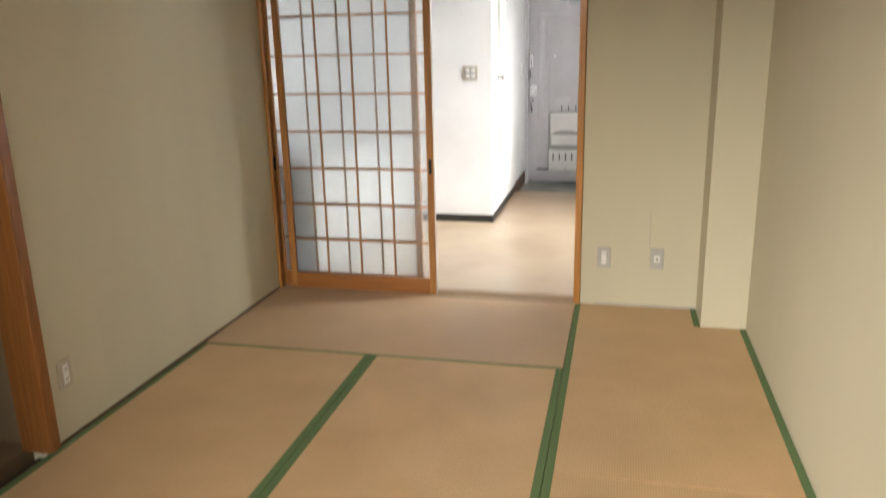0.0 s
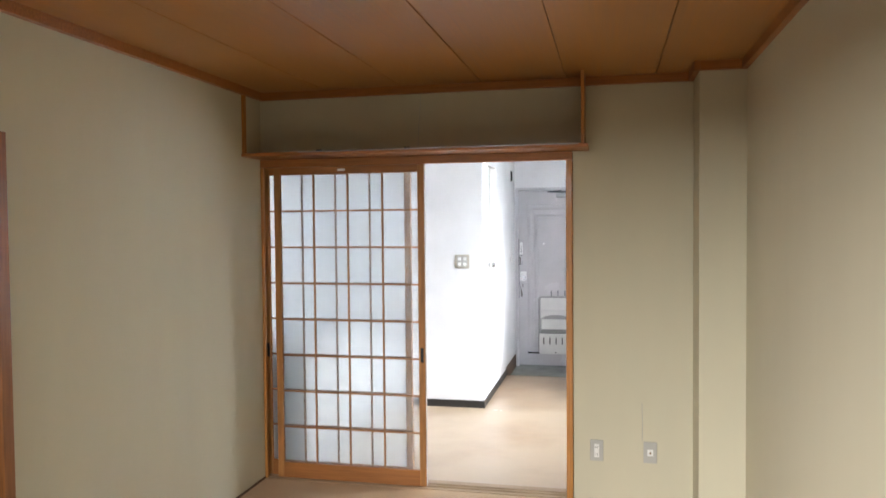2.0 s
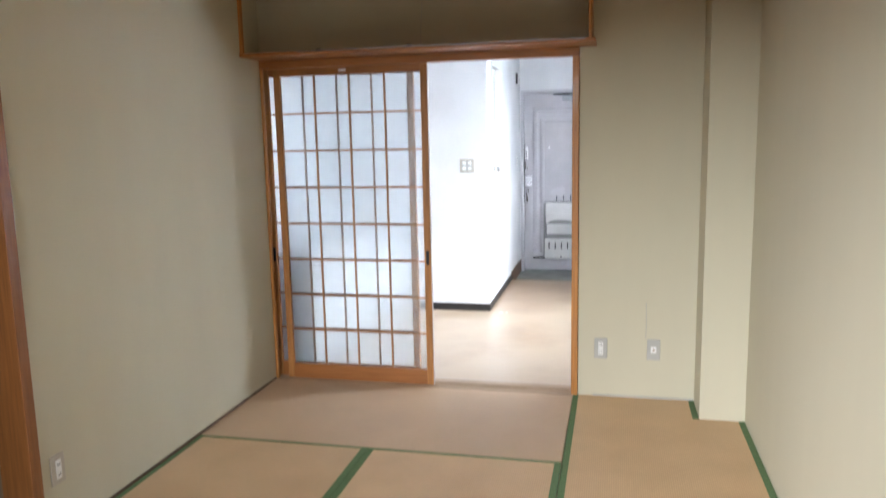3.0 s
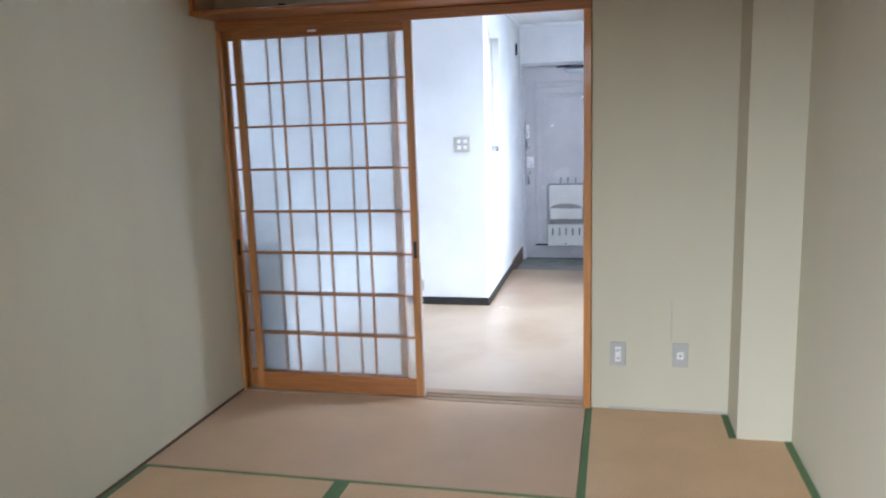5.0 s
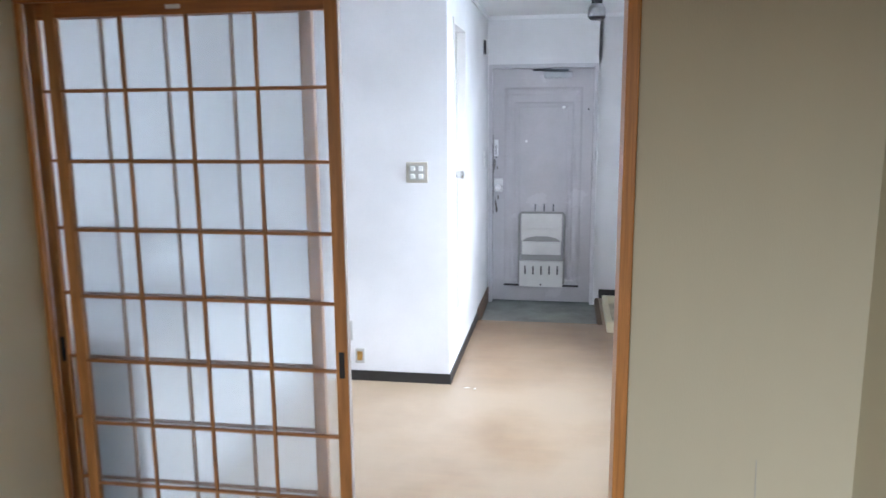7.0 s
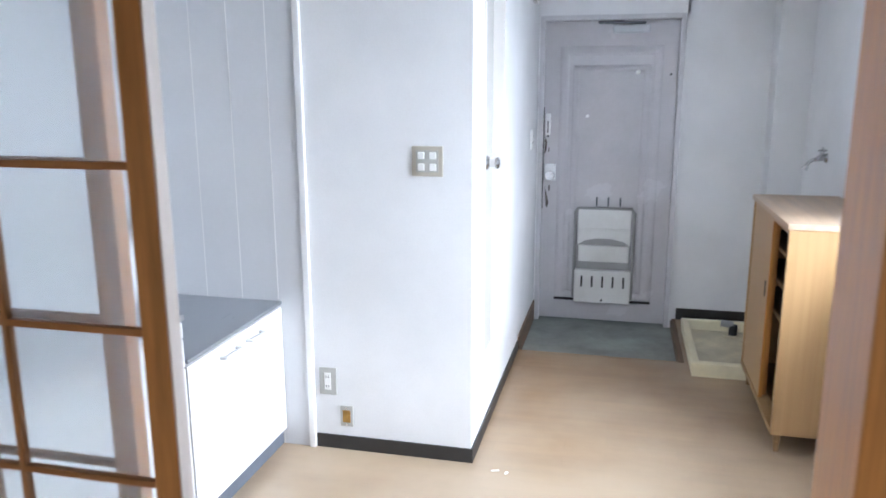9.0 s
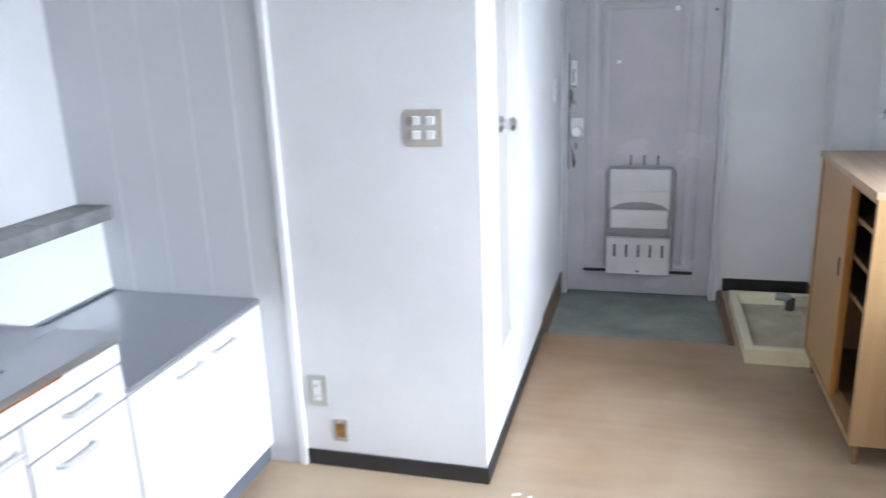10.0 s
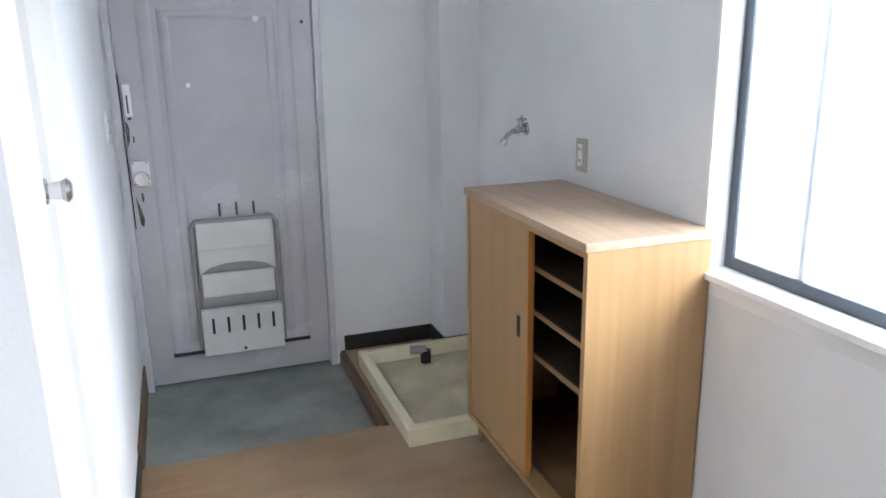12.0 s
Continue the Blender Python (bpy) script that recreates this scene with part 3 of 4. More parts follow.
for a, b in zip(px, px[1:]):
    part("panel", boxes((a + 0.0002, KN - 0.010, FLOOR, b - 0.0002, KN - 0.004, KCEIL)), M_PANEL, panel_wall)
for a in px[1:-1]:
    part("joint_strip", boxes((a - 0.002, KN - 0.0110, FLOOR, a + 0.002, KN - 0.0095, KCEIL)), M_SASH_WHITE, panel_wall)
structure("trim_panel_edge", boxes((-1.213, KN - 0.022, FLOOR, -1.187, KN, KCEIL), bevel=0.002), M_SASH_WHITE, "white painted wooden edge batten", "trim")
structure("splashback", boxes((KW, SINK1, FLOOR, -1.905, KN - 0.010, 0.885), (KW, KS, FLOOR, -1.935, SINK1, 0.885)), M_CAB, "glossy white splashback board under a ledge", "splashback")
ledge = tagged(new("sink_ledge", mesh_of("backing", boxes((KW, KS, 0.885, -1.862, KN - 0.010, 0.925)), M_LEDGE)), "stained grey mortar ledge behind the sink", "ledge", kind="structure")
ly = [KS, 4.62, 5.02, 5.38, 5.72, KN - 0.010]
for a, b in zip(ly, ly[1:]):
    part("slab", boxes((KW + 0.001, a + 0.001, 0.8855, -1.854, b - 0.001, 0.936), bevel=0.004), M_LEDGE, ledge)


# ---- kitchen cabinets ----
def bar_handle(parent, y, z, length, slope=0.0):
    """A chrome bar handle along y on a front that faces +x, at the parent's x = 0."""
    h = bmesh.new()
    bent(h, [(0.0, y - length / 2, z), (0.022, y - length / 2 + 0.004, z), (0.022, y + length / 2 - 0.004, z), (0.0, y + length / 2, z)], 0.0065)
    return part("handle", h, M_HANDLE, parent, "satin silver bar handle", True)


low = thing("cooker_cabinet", (FX, SINK1, FLOOR), "low white cooker cabinet with a stainless top", "cabinet")
part("carcass", boxes((-0.585, 0.004, 0.075, -0.021, SEND - SINK1, 0.615)), M_CAB, low)
part("kickboard", boxes((-0.55, 0.004, 0, -0.018, SEND - SINK1, 0.075)), M_KICK, low, "slate blue kickboard")
half = (SEND - SINK1) / 2
for i in range(2):
    d = part("door", boxes((-0.02, i * half + (0.005 if i == 0 else 0.0005), 0.072, 0, (i + 1) * half - (0.0005 if i == 0 else 0.0), 0.605), bevel=0.001), M_CAB, low)
    bar_handle(d, half + (-0.085 if i == 0 else 0.10), 0.562, 0.11)
part("worktop", boxes((-0.586, 0.003, 0.616, 0.006, SEND - SINK1 + 0.001, 0.630), (-0.586, 0.003, 0.630, -0.574, SEND - SINK1 + 0.001, 0.642), bevel=0.003), M_STAINLESS, low, "brushed stainless worktop")

sink = thing("sink_cabinet", (FX, SINK0, FLOOR), "white sink cabinet with a stainless sink top", "cabinet")
L = SINK1 - SINK0
part("carcass", boxes((-0.585, 0, 0.075, -0.021, L, 0.735)), M_DARKGAP, sink)
part("kickboard", boxes((-0.55, 0, 0, -0.018, L, 0.075)), M_KICK, sink, "slate blue kickboard")
part("apron", boxes((-0.02, 0, 0.707, -0.001, L - 0.002, 0.757), bevel=0.002), M_CAB, sink)
part("apron_lip", boxes((-0.012, 0.02, 0.757, 0.004, L - 0.20, 0.777), bevel=0.002), M_TRIM_H, sink, "worn brown edge strip")
yd = 4.985 - SINK0
dr = part("drawer", boxes((-0.02, yd + 0.003, 0.6095, 0, L - 0.004, 0.701), bevel=0.002), M_CAB, sink)
bar_handle(dr, (yd + L) / 2 + 0.01, 0.665, 0.11)
d = part("door", boxes((-0.02, yd + 0.003, 0.072, 0, L - 0.004, 0.6035), bevel=0.002), M_CAB, sink)
bar_handle(d, yd + 0.135, 0.56, 0.11)
third = yd / 2
for i in range(2):
    d = part("door", boxes((-0.02, i * third + 0.001, 0.072, 0, (i + 1) * third - 0.003, 0.701), bevel=0.002), M_CAB, sink)
    bar_handle(d, third + (-0.07 if i == 0 else third - 0.08), 0.655, 0.11)
b0, b1, bx0, bx1 = 0.30, 0.84, -0.50, -0.10   # the bowl's mouth
top = pierced("z", 0.766, 0.786, (-0.588, 0, 0.008, L), (bx0, b0, bx1, b1))
part("back_lip", boxes((-0.588, 0, 0.786, -0.572, L, 0.80), bevel=0.002), M_STAINLESS, sink)
part("sink_top", top, M_STAINLESS, sink, "brushed stainless sink top")
bowl = bmesh.new()
for r in ((bx0, b0, bx0 + 0.004, b1), (bx1 - 0.004, b0, bx1, b1), (bx0, b0, bx1, b0 + 0.004), (bx0, b1 - 0.004, bx1, b1)):
    box(bowl, r[0], r[1], 0.745, r[2], r[3], 0.784)
box(bowl, bx0, b0, 0.738, bx1, b1, 0.745)
part("bowl", bowl, M_STAINLESS, sink)

# gas cock on the ledge
M_REDCAP = material("red_brown_plastic", (0.22, 0.05, 0.04), 0.35, vary=0.1, grain_scale=9, fine=60, bump=0.0)
cock = thing("gas_cock", (-1.93, 5.235, 0.936), "chrome double gas cock with red-brown caps", "gas cock")
part("foot", rod(bmesh.new(), (0, 0, 0), (0, 0, 0.014), 0.026, 0.018, 20), M_CHROME, cock, "", True)
part("stem", rod(bmesh.new(), (0, 0, 0.014), (0, 0, 0.05), 0.013, 0.016, 16), M_CHROME, cock, "", True)
part("body", bent(bmesh.new(), [(0.0, -0.036, 0.062), (0.0, 0.0, 0.05), (0.0, 0.036, 0.062)], 0.014, 12), M_CHROME, cock, "", True)
for y in (-0.036, 0.036):
    part("cap", rod(bmesh.new(), (0, y, 0.066), (0, y * 1.15, 0.112), 0.019, 0.014, 16), M_REDCAP, cock, "red-brown plastic cap", True)
for y in (0.047, -0.03):
    part("lever", boxes((0.008, y - 0.024, 0.046, 0.024, y + 0.024, 0.058), bevel=0.004), M_SLOT, cock, "black lever")

wall_plate("light_switch", (-0.698, KN, 1.20), 0, 0.12, 0.113, M_PLATE, "beige metal plate with four white switch keys", "switch", "switch4")
wall_plate("power_socket", (-1.128, KN, 0.287), 0, 0.075, 0.117, M_GREYPLATE, "grey plate power socket on the white wall", "socket", "socket")
wall_plate("gas_cover", (-1.050, KN, 0.139), 0, 0.056, 0.09, M_GREYPLATE, "metal plate with a tarnished brown cover", "cover plate", "screwed")

# ---- bathroom door in the corridor wall ----
bd = thing("bathroom_door", (CX - 0.045, BD0, BDZ), "closed off-white bathroom door above a raised sill", "door")
M_BATHFRAME = material("cream_frame_paint", (0.74, 0.72, 0.69), 0.4, vary=0.03, grain_scale=4, fine=50, bump=0.01)
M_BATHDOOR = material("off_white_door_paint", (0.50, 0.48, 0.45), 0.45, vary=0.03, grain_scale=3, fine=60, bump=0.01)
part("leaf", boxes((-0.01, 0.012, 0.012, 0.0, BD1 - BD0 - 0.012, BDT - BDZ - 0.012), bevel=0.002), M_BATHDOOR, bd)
part("knob_rose", rod(bmesh.new(), (0, 0.315, 0.892), (0.010, 0.315, 0.892), 0.032, 0.028, 20), M_WORN, bd, "dull chrome rose", True)
part("knob_neck", rod(bmesh.new(), (0.010, 0.315, 0.892), (0.040, 0.315, 0.892), 0.017, 0.021, 18), M_CHROME, bd, "", True)
kn = rod(bmesh.new(), (0.040, 0.315, 0.892), (0.050, 0.315, 0.892), 0.021, 0.027, 20)
rod(kn, (0.050, 0.315, 0.892), (0.058, 0.315, 0.892), 0.027, 0.018, 20)
part("knob", kn, M_WORN, bd, "dull chrome round knob", True)
structure("door_frame_bathroom", boxes((CX - 0.1, BD0, BDZ, CX + 0.006, BD0 + 0.011, BDT), (CX - 0.1, BD1 - 0.011, BDZ, CX + 0.006, BD1, BDT),
                                       (CX - 0.1, BD0 + 0.011, BDZ, CX + 0.006, BD1 - 0.011, BDZ + 0.011), (CX - 0.1, BD0 + 0.011, BDT - 0.011, CX + 0.006, BD1 - 0.011, BDT),
                                       (CX, BD0 - 0.028, BDZ - 0.022, CX + 0.008, BD0, BDT + 0.022)), M_BATHFRAME, "white painted bathroom door frame", "door frame")

# ---- front door ----
fd = thing("front_door", (CX + 0.01, YD, PIT), "closed lilac-grey steel front door with pressed panels", "door")
W = 0.348 - (CX + 0.01)
part("frame_side", boxes((0, -0.012, 0, 0.028, 0.06, 1.955), bevel=0.002), M_DOORFRAME, fd)
part("frame_side", boxes((W - 0.028, -0.012, 0, W, 0.06, 1.955), bevel=0.002), M_DOORFRAME, fd)
part("frame_head", boxes((0.028, -0.012, 1.925, W - 0.028, 0.06, 1.955), bevel=0.002), M_DOORFRAME, fd)
leaf = part("leaf", boxes((0.029, 0.028, 0.012, W - 0.029, 0.068, 1.924), bevel=0.002), M_STEELDOOR, fd)


def pressed_frame(x0, z0, x1, z1, w, depth):
    """A raised moulding round a rectangle, with sloping sides, on the leaf's face."""
    f = bmesh.new()
    rings = []
    for inset, y in ((0, 0.0285), (w * 0.3, 0.0285 - depth), (w * 0.7, 0.0285 - depth), (w, 0.0285)):
        rings.append([f.verts.new(v) for v in ((x0 + inset, y, z0 + inset), (x1 - inset, y, z0 + inset), (x1 - inset, y, z1 - inset), (x0 + inset, y, z1 - inset))])
    for p, q in zip(rings, rings[1:]):
        for i in range(4):
            f.faces.new((p[i], p[(i + 1) % 4], q[(i + 1) % 4], q[i]))
    return f


part("outer_moulding", pressed_frame(0.125, 0.145, W - 0.115, 1.775, 0.06, 0.011), M_STEELDOOR, leaf, "", True)
part("inner_moulding", pressed_frame(0.205, 0.20, W - 0.185, 1.66, 0.045, 0.009), M_STEELDOOR, leaf, "", True)
# Black strip added to draw the dark line below the outer moulding.
part("panel_edge_line", boxes((0.125, 0.018, 0.140, W - 0.12, 0.0275, 0.157), bevel=0.002), M_SLOT, leaf, "dark line along the panel moulding's lower edge")
lock = part("lock_case", boxes((0.042, 0.012, 0.935, 0.114, 0.028, 1.042), bevel=0.005), M_HANDLE, fd, "silver lock case")
for x, z in ((0.050, 1.034), (0.106, 1.034), (0.050, 0.943), (0.106, 0.943)):
    part("screw", rod(bmesh.new(), (x, 0.012, z), (x, 0.0105, z), 0.003, segments=8), M_ALU, lock)
kb = rod(bmesh.new(), (0.082, 0.012, 0.972), (0.082, -0.008, 0.972), 0.014, 0.016, 16)
rod(kb, (0.082, -0.008, 0.972), (0.082, -0.034, 0.972), 0.030, 0.027, 20)
part("knob", kb, M_CHROME, lock, "chrome round door knob", True)
rail = part("chain_rail", boxes((0.042, 0.014, 1.225, 0.074, 0.028, 1.360), bevel=0.005), M_HANDLE, fd, "silver door chain rail")
part("slot", boxes((0.055, 0.0125, 1.240, 0.061, 0.0145, 1.315)), M_SLOT, rail, "dark slot in the rail")
part("rail_end", rod(bmesh.new(), (0.060, 0.020, 1.214), (0.060, 0.020, 1.224), 0.007, segments=10), M_ALU, rail, "", True)
chain = bmesh.new()
for i in range(9):
    u = i / 8
    at = Matrix.Translation((0.036 + 0.010 * math.sin(9 * u) - 0.010 * u, 0.004, 1.205 - 0.12 * u)) @ Matrix.Rotation(radians(90 * (i % 2)), 4, "Z") @ Matrix.Rotation(radians(25 * math.sin(5 * i)), 4, "Y")
    loop = [at @ Vector((0.006 * math.cos(k * math.pi / 3), 0, 0.010 * math.sin(k * math.pi / 3))) for k in range(7)]
    bent(chain, loop, 0.0022, 6)
part("door_chain", chain, M_WORN, fd, "hanging dull chrome door chain", True)
chips = (((0.040, 1.10), (0.050, 1.125), (0.054, 1.18), (0.046, 1.205), (0.038, 1.17)),
         ((0.064, 1.115), (0.069, 1.12), (0.070, 1.142), (0.065, 1.148), (0.062, 1.13)),
         ((0.046, 0.895), (0.053, 0.865), (0.064, 0.83), (0.072, 0.79), (0.066, 0.755), (0.054, 0.765), (0.050, 0.82)),
         ((0.070, 0.905), (0.078, 0.90), (0.080, 0.875), (0.073, 0.858), (0.069, 0.88)))
for outline in chips:
    part("paint_chip", prism(bmesh.new(), outline, "y", 0.0272, 0.0285), M_CHIP, fd, "dark patch of chipped paint")
part("edge_seal", boxes((0.0285, 0.0265, 0.75, 0.034, 0.0285, 1.40)), M_SLOT, fd)
part("spy_hole", rod(bmesh.new(), (0.303, 0.029, 1.346), (0.303, 0.016, 1.346), 0.010), M_HANDLE, fd, "small chrome spy hole", True)
part("bolt_head", rod(bmesh.new(), (W - 0.07, 0.029, 1.60), (W - 0.07, 0.022, 1.60), 0.007), M_SLOT, fd, "", True)
part("suction_hook", rod(bmesh.new(), (W - 0.265, 0.029, 1.615), (W - 0.265, 0.018, 1.615), 0.015, 0.010), M_PLASTIC, fd, "small round white plastic cap", True)
part("closer_body", boxes((0.44, -0.02, 1.845, 0.66, 0.028, 1.895), bevel=0.008), M_ALU_LIGHT, fd, "grey metal door closer")
part("closer_arm", bent(bmesh.new(), [(0.63, -0.03, 1.902), (0.36, -0.07, 1.905), (0.50, -0.01, 1.912)], 0.008), M_ALU, fd, "dark closer arm")

# letter box hung on the door's inner face
lb = thing("letter_box", (-0.080, YD + 0.028, 0.092), "off-white enamel letter box hung on the front door", "letter box")
fr = bmesh.new()
bent(fr, [(-0.184, -0.03, 0.02), (-0.184, -0.03, 0.585), (-0.165, -0.03, 0.610), (0.165, -0.03, 0.610), (0.184, -0.03, 0.585), (0.184, -0.03, 0.02)], 0.011, 10)
part("tube_frame", fr, M_LETTER_GREY, lb, "grey tube frame", True)
part("back_plate", boxes((-0.168, -0.018, 0.012, 0.168, 0.0, 0.60), bevel=0.004), M_LETTER_GREY, lb)
hood = [(-0.165, 0.605), (-0.165, 0.375), (-0.12, 0.405), (-0.05, 0.420), (0.05, 0.420), (0.12, 0.405), (0.165, 0.375), (0.165, 0.605)]
part("hood", prism(bmesh.new(), hood, "y", -0.052, -0.019), M_LETTER, lb, "off-white hood with an arched lower edge")
part("hood_lip", boxes((-0.16, -0.060, 0.468, 0.16, -0.052, 0.486), bevel=0.003), M_LETTER, lb)
part("inner_tray", boxes((-0.16, -0.040, 0.262, 0.16, -0.019, 0.372), bevel=0.006), M_LETTER, lb)
lowbox = part("slotted_box", boxes((-0.178, -0.085, 0.0, 0.178, -0.0415, 0.215), (-0.178, -0.0415, 0.0, 0.178, 0.0, 0.011), bevel=0.005), M_LETTER, lb)
for i in range(5):
    x = -0.130 + i * 0.066
    part("slot", boxes((x - 0.006, -0.0865, 0.105, x + 0.006, -0.0845, 0.178)), M_SLOT, lowbox)
part("screw", rod(bmesh.new(), (0.0, -0.09, 0.02), (0.0, -0.085, 0.02), 0.007, segments=10), M_SLOT, lowbox)
for x in (-0.135, -0.062, 0.013):
    hk = thing("door_hook", (x, YD + 0.028, 0.715), "small grey metal hook on the front door", "hook", "hooks over the letter box")
    part("hook_plate", boxes((-0.005, -0.006, 0.0, 0.005, 0, 0.058), bevel=0.002), M_ALU, hk)
    part("hook_arm", bent(bmesh.new(), [(0, -0.006, 0.008), (0, -0.022, 0.006), (0, -0.024, 0.022)], 0.003, 8), M_ALU, hk)

# small fixtures of the corridor
chime = thing("door_chime", (CX, 7.85, 1.94), "small white door chime box with a dark front", "door chime")
part("case", boxes((0, -0.05, 0, 0.028, 0.05, 0.125), bevel=0.004), M_PLASTIC, chime)
part("grille", boxes((0.005, -0.053, 0.012, 0.024, -0.0505, 0.113)), M_SLOT, chime, "dark grille")
part("pull_cord", bent(bmesh.new(), [(0.02, 0.06, 0.09), (0.03, 0.062, 0.04), (0.02, 0.06, 0.0)], 0.002, 6), M_PLATE, chime)
wall_plate("light_switch", (CX, 7.855, 1.16), 90, 0.07, 0.117, M_PLASTIC, "white light switch near the front door", "switch", "socket")
lamp_socket = thing("ceiling_lamp_holder", (0.29, 7.3, KCEIL), "small lamp with a clouded glass shade on the white ceiling", "lamp")
part("rose", rod(bmesh.new(), (0, 0, -0.045), (0, 0, 0), 0.034, 0.040, 24), M_SLOT, lamp_socket, "dark ceiling rose", True)
shade = bmesh.new()
for z0, z1, r0, r1 in ((-0.070, -0.045, 0.056, 0.036), (-0.125, -0.070, 0.060, 0.056), (-0.145, -0.125, 0.046, 0.060)):
    rod(shade, (0, 0, z0), (0, 0, z1), r0, r1, 24)
part("shade", shade, M_GLASS_REAR, lamp_socket, "clouded glass shade", True)

# ---- shoe cupboard ----
CU0, CU1, CUX = 6.36, 7.192, 0.646
cup = thing("shoe_cupboard", (CUX, CU0, FLOOR), "oak veneer shoe cupboard with one sliding door open", "cupboard")
D, H, Wd = KE - 0.004 - CUX, 0.965, CU1 - CU0
B0 = 0.092                                    # height of the carcass's underside
part("side_panel", boxes((0.004, 0, B0, D, 0.020, H - 0.024), bevel=0.0015), M_OAK, cup)
part("side_panel", boxes((0.004, Wd - 0.020, B0, D, Wd, H - 0.024), bevel=0.0015), M_OAK, cup)
part("top", boxes((-0.004, -0.004, H - 0.0235, D, Wd + 0.004, H), bevel=0.0015), M_OAK_TOP, cup, "paler worn oak top")
part("base", boxes((0.060, 0.0205, B0, D - 0.006, Wd - 0.0205, B0 + 0.020)), M_OAK_DIM, cup)
part("base_edge", boxes((0.004, 0.0205, B0, 0.0595, Wd - 0.0205, B0 + 0.020)), M_OAK, cup)
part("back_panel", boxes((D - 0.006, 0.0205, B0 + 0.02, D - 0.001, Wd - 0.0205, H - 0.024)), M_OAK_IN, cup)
part("top_track", boxes((0.008, 0.0205, H - 0.045, 0.045, Wd - 0.0205, H - 0.024)), M_OAK, cup)
for z in (0.797, 0.655, 0.515):
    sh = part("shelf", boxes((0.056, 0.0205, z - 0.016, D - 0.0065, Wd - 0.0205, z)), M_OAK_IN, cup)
    part("shelf_edge", boxes((0.050, 0.0205, z - 0.016, 0.0555, Wd - 0.0205, z)), M_OAK_DIM, sh, "brown shelf edge with shade in its colour")
for x, lab in ((0.010, "oak sliding door closed over the far half"), (0.029, "")):
    off = 0.0 if lab else 0.03
    door = part("door", boxes((x, 0.352 + off, B0 + 0.0205, x + 0.016, Wd - 0.0215, H - 0.0455), bevel=0.0015), M_OAK, cup, lab)
    part("door_edge", boxes((x - 0.0005, 0.346 + off, B0 + 0.0205, x + 0.0165, 0.3518 + off, H - 0.0455)), M_TRIM, door, "reddish wooden door edge")
    if lab:
        part("finger_pull", boxes((x - 0.002, 0.398, 0.565, x + 0.002, 0.420, 0.635), bevel=0.001), M_SLOT, door, "dark recessed finger pull")
for x in (0.04, D - 0.05):
    for y in (0.05, Wd - 0.05):
        part("leg", rod(bmesh.new(), (x, y, 0), (x, y, B0), 0.010, 0.017, 12), M_OAK_DIM, cup, "", True)

# ---- washing machine pan, its tap and socket ----
PX0, PX1, PY0, PY1 = 0.412, 1.018, 7.188, 7.985
pan = thing("washing_machine_pan", ((PX0 + PX1) / 2, (PY0 + PY1) / 2, FLOOR), "dusty cream plastic washing machine pan", "drain pan")
hx, hy = (PX1 - PX0) / 2, (PY1 - PY0) / 2
rim = bmesh.new()
outer, inner = [], []
for r0, z, inset in ((0, 0.0, 0.004), (0, 0.072, 0.0), (0, 0.078, 0.006), (0, 0.078, 0.034), (0, 0.072, 0.040), (0, 0.022, 0.052)):
    ring = [rim.verts.new((sx * (hx - inset), sy * (hy - inset), z)) for sx, sy in ((-1, -1), (1, -1), (1, 1), (-1, 1))]
    outer.append(ring)
for p, q in zip(outer, outer[1:]):
    for i in range(4):
        rim.faces.new((p[i], p[(i + 1) % 4], q[(i + 1) % 4], q[i]))
part("rim", rim, M_CREAM, pan)
part("tray", boxes((-hx + 0.045, -hy + 0.045, 0.008, hx - 0.045, hy - 0.045, 0.022)), M_CREAM_DIRTY, pan, "dusty brownish tray floor")
part("drain_ring", rod(bmesh.new(), (-0.015, 0.265, 0.022), (-0.015, 0.265, 0.030), 0.055, 0.050, 24), M_CREAM_DIRTY, pan, "", True)
part("drain_pipe", bent(bmesh.new(), [(-0.015, 0.265, 0.025), (-0.015, 0.265, 0.09)], 0.024, 14), M_SLOT, pan, "black drain elbow", True)
part("drain_spout", bent(bmesh.new(), [(-0.015, 0.265, 0.092), (-0.085, 0.272, 0.097)], 0.020, 14), M_LETTER_GREY, pan, "grey hose end", True)

wt = thing("washing_machine_tap", (KE, 7.505, 1.108), "dull chrome tap on the white wall over the pan", "tap")
part("flange", rod(bmesh.new(), (0, 0, 0), (-0.010, 0, 0), 0.026, 0.021, 20), M_WORN, wt, "", True)
part("body", bent(bmesh.new(), [(-0.008, 0, 0), (-0.034, 0, 0), (-0.046, 0, -0.010)], 0.0145, 12), M_WORN, wt, "", True)
part("spout", bent(bmesh.new(), [(-0.046, 0, -0.010), (-0.060, 0, -0.006), (-0.082, 0, -0.022), (-0.096, 0, -0.044)], 0.0085, 12), M_WORN, wt, "", True)
part("nozzle", rod(bmesh.new(), (-0.092, 0, -0.040), (-0.104, 0, -0.060), 0.015, 0.017), M_CHROME, wt, "bright chrome hose nipple", True)
part("valve", rod(bmesh.new(), (-0.026, 0, 0.0), (-0.022, 0, 0.036), 0.013, 0.009), M_WORN, wt, "", True)
part("cross_handle", boxes((-0.045, -0.005, 0.033, 0.000, 0.005, 0.043), (-0.028, -0.024, 0.033, -0.018, 0.024, 0.043), (-0.027, -0.005, 0.043, -0.017, 0.005, 0.055), bevel=0.003), M_WORN, wt)
wall_plate("power_socket", (KE, 7.06, 1.062), -90, 0.07, 0.117, M_PLATE, "beige plate power socket above the cupboard", "socket", "socket")

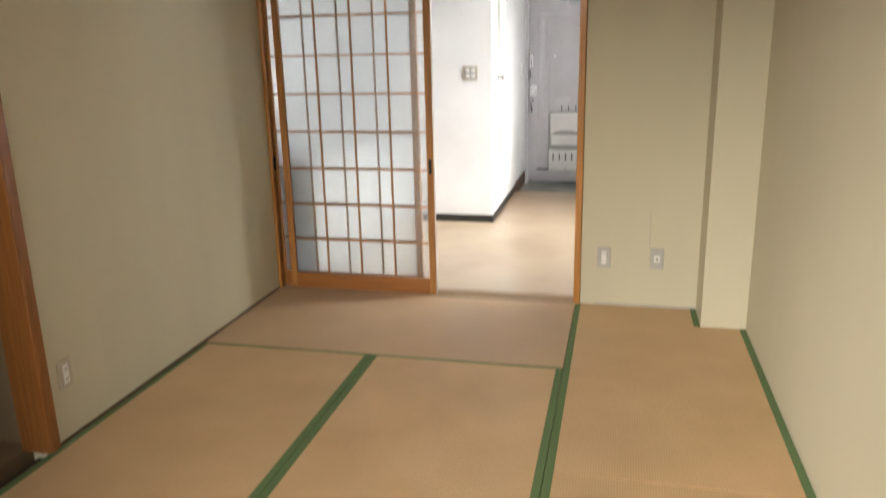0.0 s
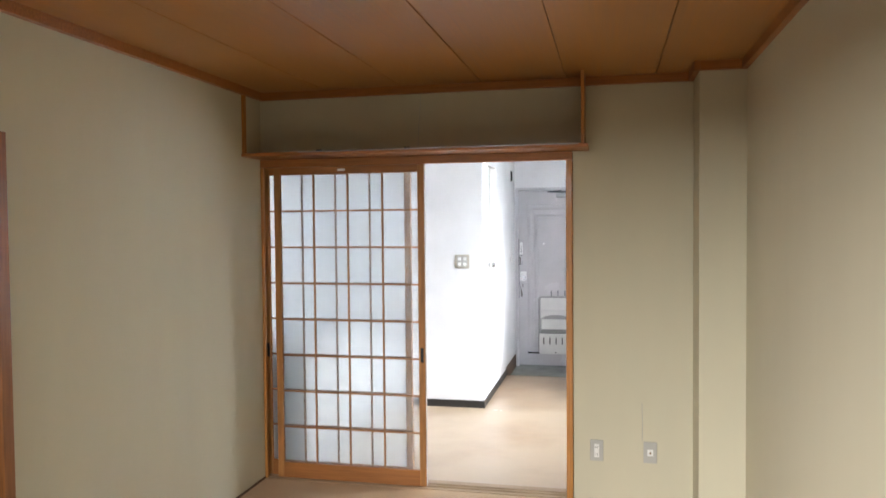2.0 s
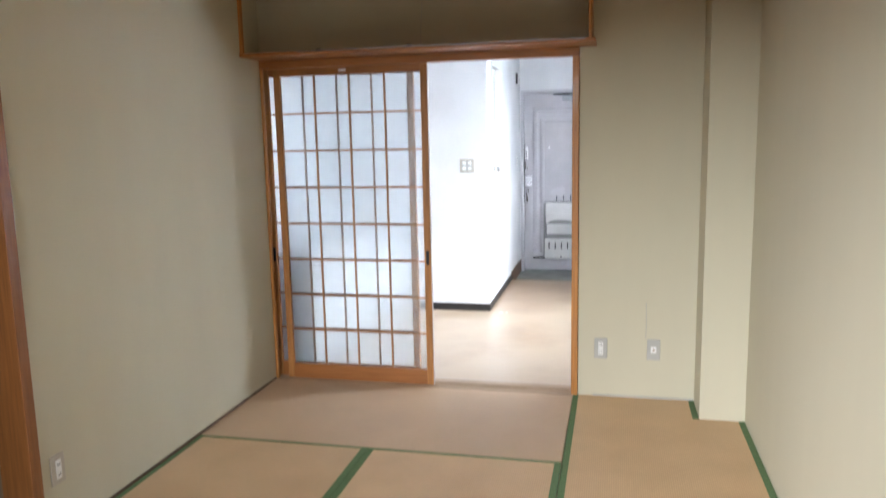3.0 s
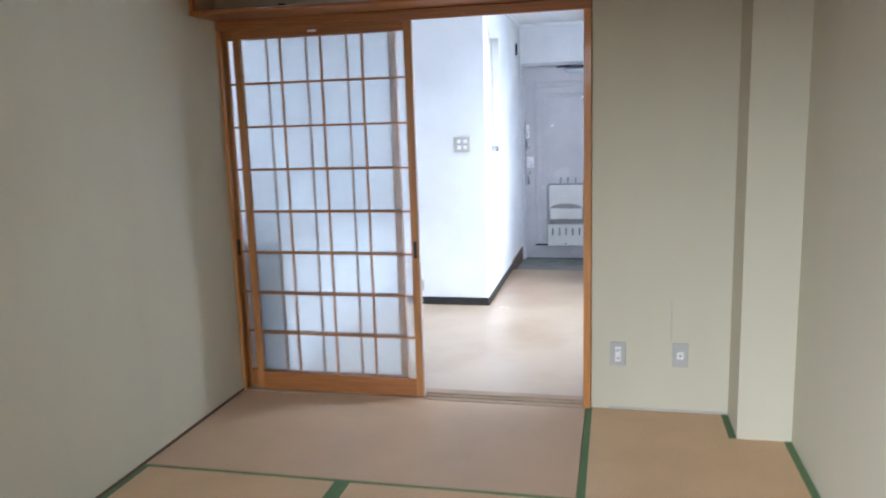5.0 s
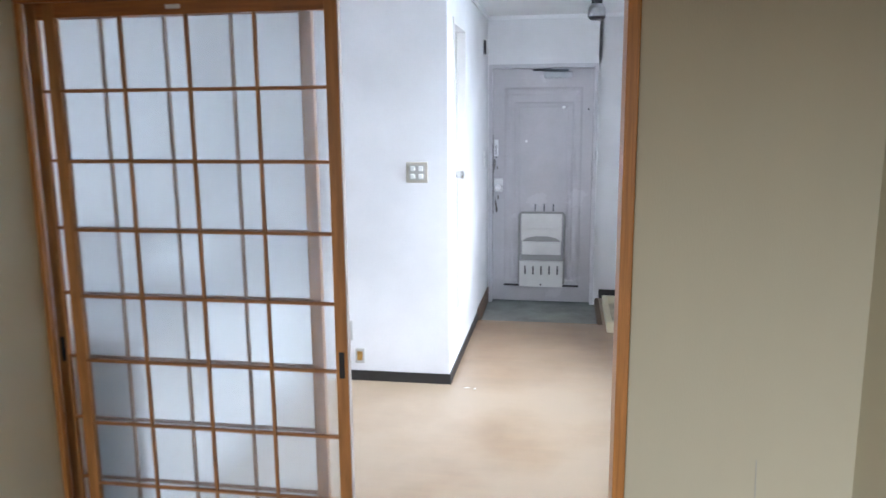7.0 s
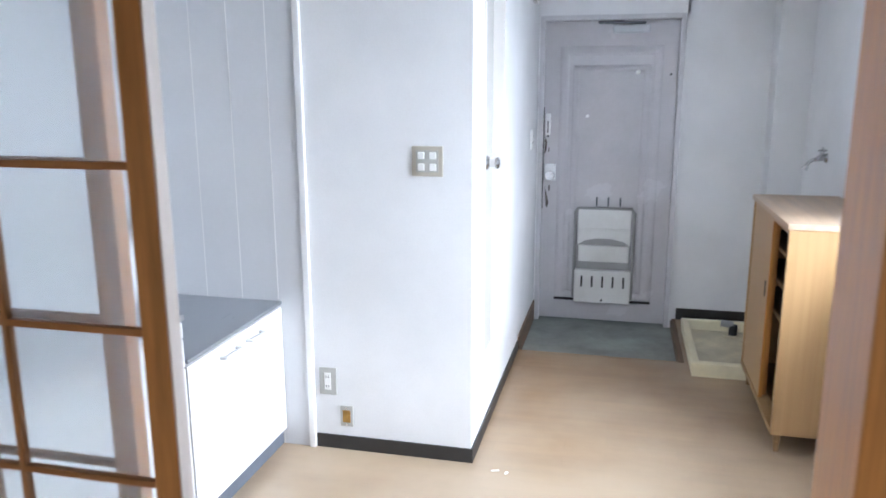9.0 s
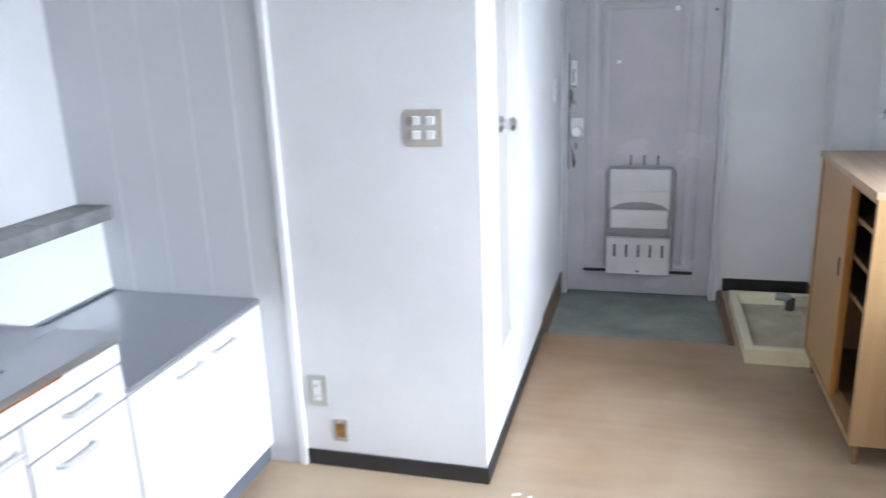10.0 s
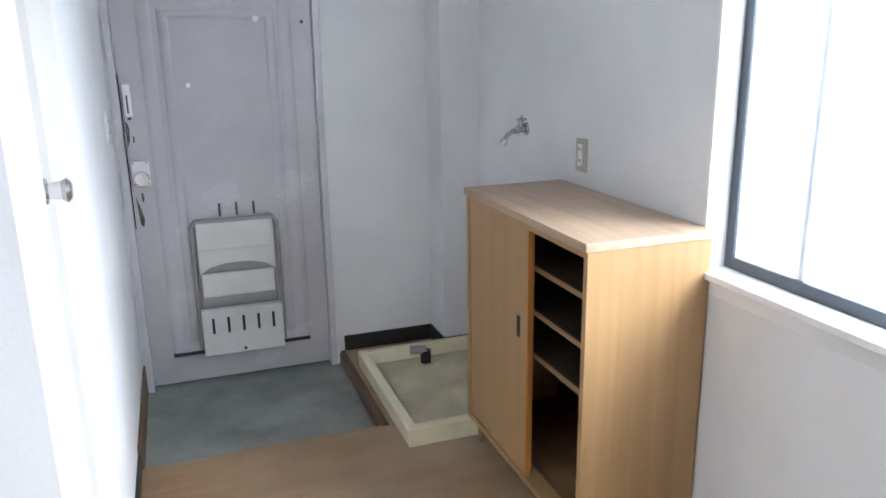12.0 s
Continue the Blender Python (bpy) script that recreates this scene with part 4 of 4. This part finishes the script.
# ---- kitchen window ----
win = tagged(new("window_1"), "frosted window with dark aluminium sashes and white reveal", "window", kind="structure")
win.location = (KE, WY0, WZ0)
LW, HW = WY1 - WY0, WZ1 - WZ0
part("window_sill", boxes((-0.022, -0.02, -0.020, 0.12, LW + 0.0, 0.0), bevel=0.003), M_SASH_WHITE, win, "white painted sill board")
part("apron", boxes((-0.006, 0.0, -0.062, -0.0005, LW, -0.0205), bevel=0.002), M_WHITE, win)
part("reveal", boxes((-0.006, LW - 0.012, 0.0, 0.12, LW + 0.0005, HW), bevel=0.002), M_SASH_WHITE, win)
part("reveal", boxes((-0.006, 0, 0.0, 0.12, 0.012, HW), bevel=0.002), M_SASH_WHITE, win)
part("reveal", boxes((-0.006, 0.012, HW - 0.012, 0.12, LW - 0.012, HW), bevel=0.002), M_SASH_WHITE, win)
for x, y0, y1 in ((0.062, LW / 2 - 0.02, LW - 0.012), (0.094, 0.012, 1.48)):
    sash = part("sash", boxes((x, y0, 0.0, x + 0.024, y0 + 0.032, HW - 0.012), (x, y1 - 0.032, 0.0, x + 0.024, y1, HW - 0.012),
                              (x, y0 + 0.032, 0.0, x + 0.024, y1 - 0.032, 0.034), (x, y0 + 0.032, HW - 0.044, x + 0.024, y1 - 0.032, HW - 0.012), bevel=0.002), M_ALU, win, "dark aluminium sash")
    pane = part("pane", boxes((x + 0.010, y0 + 0.032, 0.034, x + 0.014, y1 - 0.032, HW - 0.044)), M_WINGLASS, sash)
    pane.visible_shadow = False

# ---- tatami floor ----
floor = tagged(new("floor_tatami", mesh_of("subfloor", boxes((XW - 0.1, YS, -0.16, XE + 0.1, YN - 0.018, -0.056)), M_OAK_IN)), "straw tatami floor with green cloth edging", "floor", kind="structure")
structure("floor_balcony", boxes((XW - 0.6, -1.2, -0.2, XE + 0.6, YS - 0.12, -0.03)), M_CONCRETE, "plain mortar balcony floor", "floor")
structure("window_2_threshold", boxes((XW, YS, -0.056, XE, 0.534, 0.0)), M_TRIM_H, "wooden threshold of the balcony door", "threshold")
GAP, HW2 = 0.0015, 0.031


def tatami(x0, y0, x1, y1, lengthwise, notch=False):
    """A rush mat with cloth edging along its two long sides."""
    rush, cloth = (M_TATAMI_Y, M_HERI) if lengthwise == "y" else (M_TATAMI_X, M_HERI_X)
    if notch:
        bm = prism(bmesh.new(), [(x0 + GAP, y0 + GAP), (x1 - GAP, y0 + GAP), (x1 - GAP, 3.815 - GAP), (0.917 - GAP, 3.815 - GAP), (0.917 - GAP, y1 - GAP), (x0 + GAP, y1 - GAP)], "z", -0.054, 0.0)
    else:
        bm = boxes((x0 + GAP, y0 + GAP, -0.054, x1 - GAP, y1 - GAP, 0.0), bevel=0.002)
    mat = part("tatami", bm, rush, floor)
    if lengthwise == "y":
        strips = [(x0 + GAP, y0 + GAP, x0 + HW2, y1 - GAP)]
        strips += [(x1 - HW2, y0 + GAP, x1 - GAP, 3.815 - GAP), (0.917 - HW2, 3.815 - GAP, 0.917 - GAP, y1 - GAP)] if notch else [(x1 - HW2, y0 + GAP, x1 - GAP, y1 - GAP)]
    else:
        strips = [(x0 + GAP, y0 + GAP, x1 - GAP, y0 + 0.014)]
    for a, b, c, d in strips:
        part("edging", boxes((a - 0.0005, b, -0.004, c, d, 0.0014), bevel=0.0006), cloth, mat, "green cloth edging")
    return mat


XM, XC = 0.268, -0.640
tatami(XW, 3.168, XM, YN - 0.018, "x")
tatami(XW, 1.42, XC, 3.168, "y")
tatami(XC, 1.42, XM, 3.168, "y")
tatami(XM, 2.31, XE, YN, "y", notch=True)
tatami(XM, 0.535, XE, 2.31, "y")
tatami(XW, 0.535, XM, 1.42, "x")

# ---- scraps on the kitchen floor ----
for x, y, a, w in ((-0.42, 5.985, 20, 0.016), (-0.375, 5.975, 70, 0.011)):
    scrap = solid("paper_scrap", boxes((-w, -0.006, 0, w, 0.006, 0.002), bevel=0.0008), M_PLASTIC, "tiny white paper scrap on the vinyl floor", "scrap")
    scrap.location, scrap.rotation_euler = (x, y, FLOOR), (0, 0, radians(a))
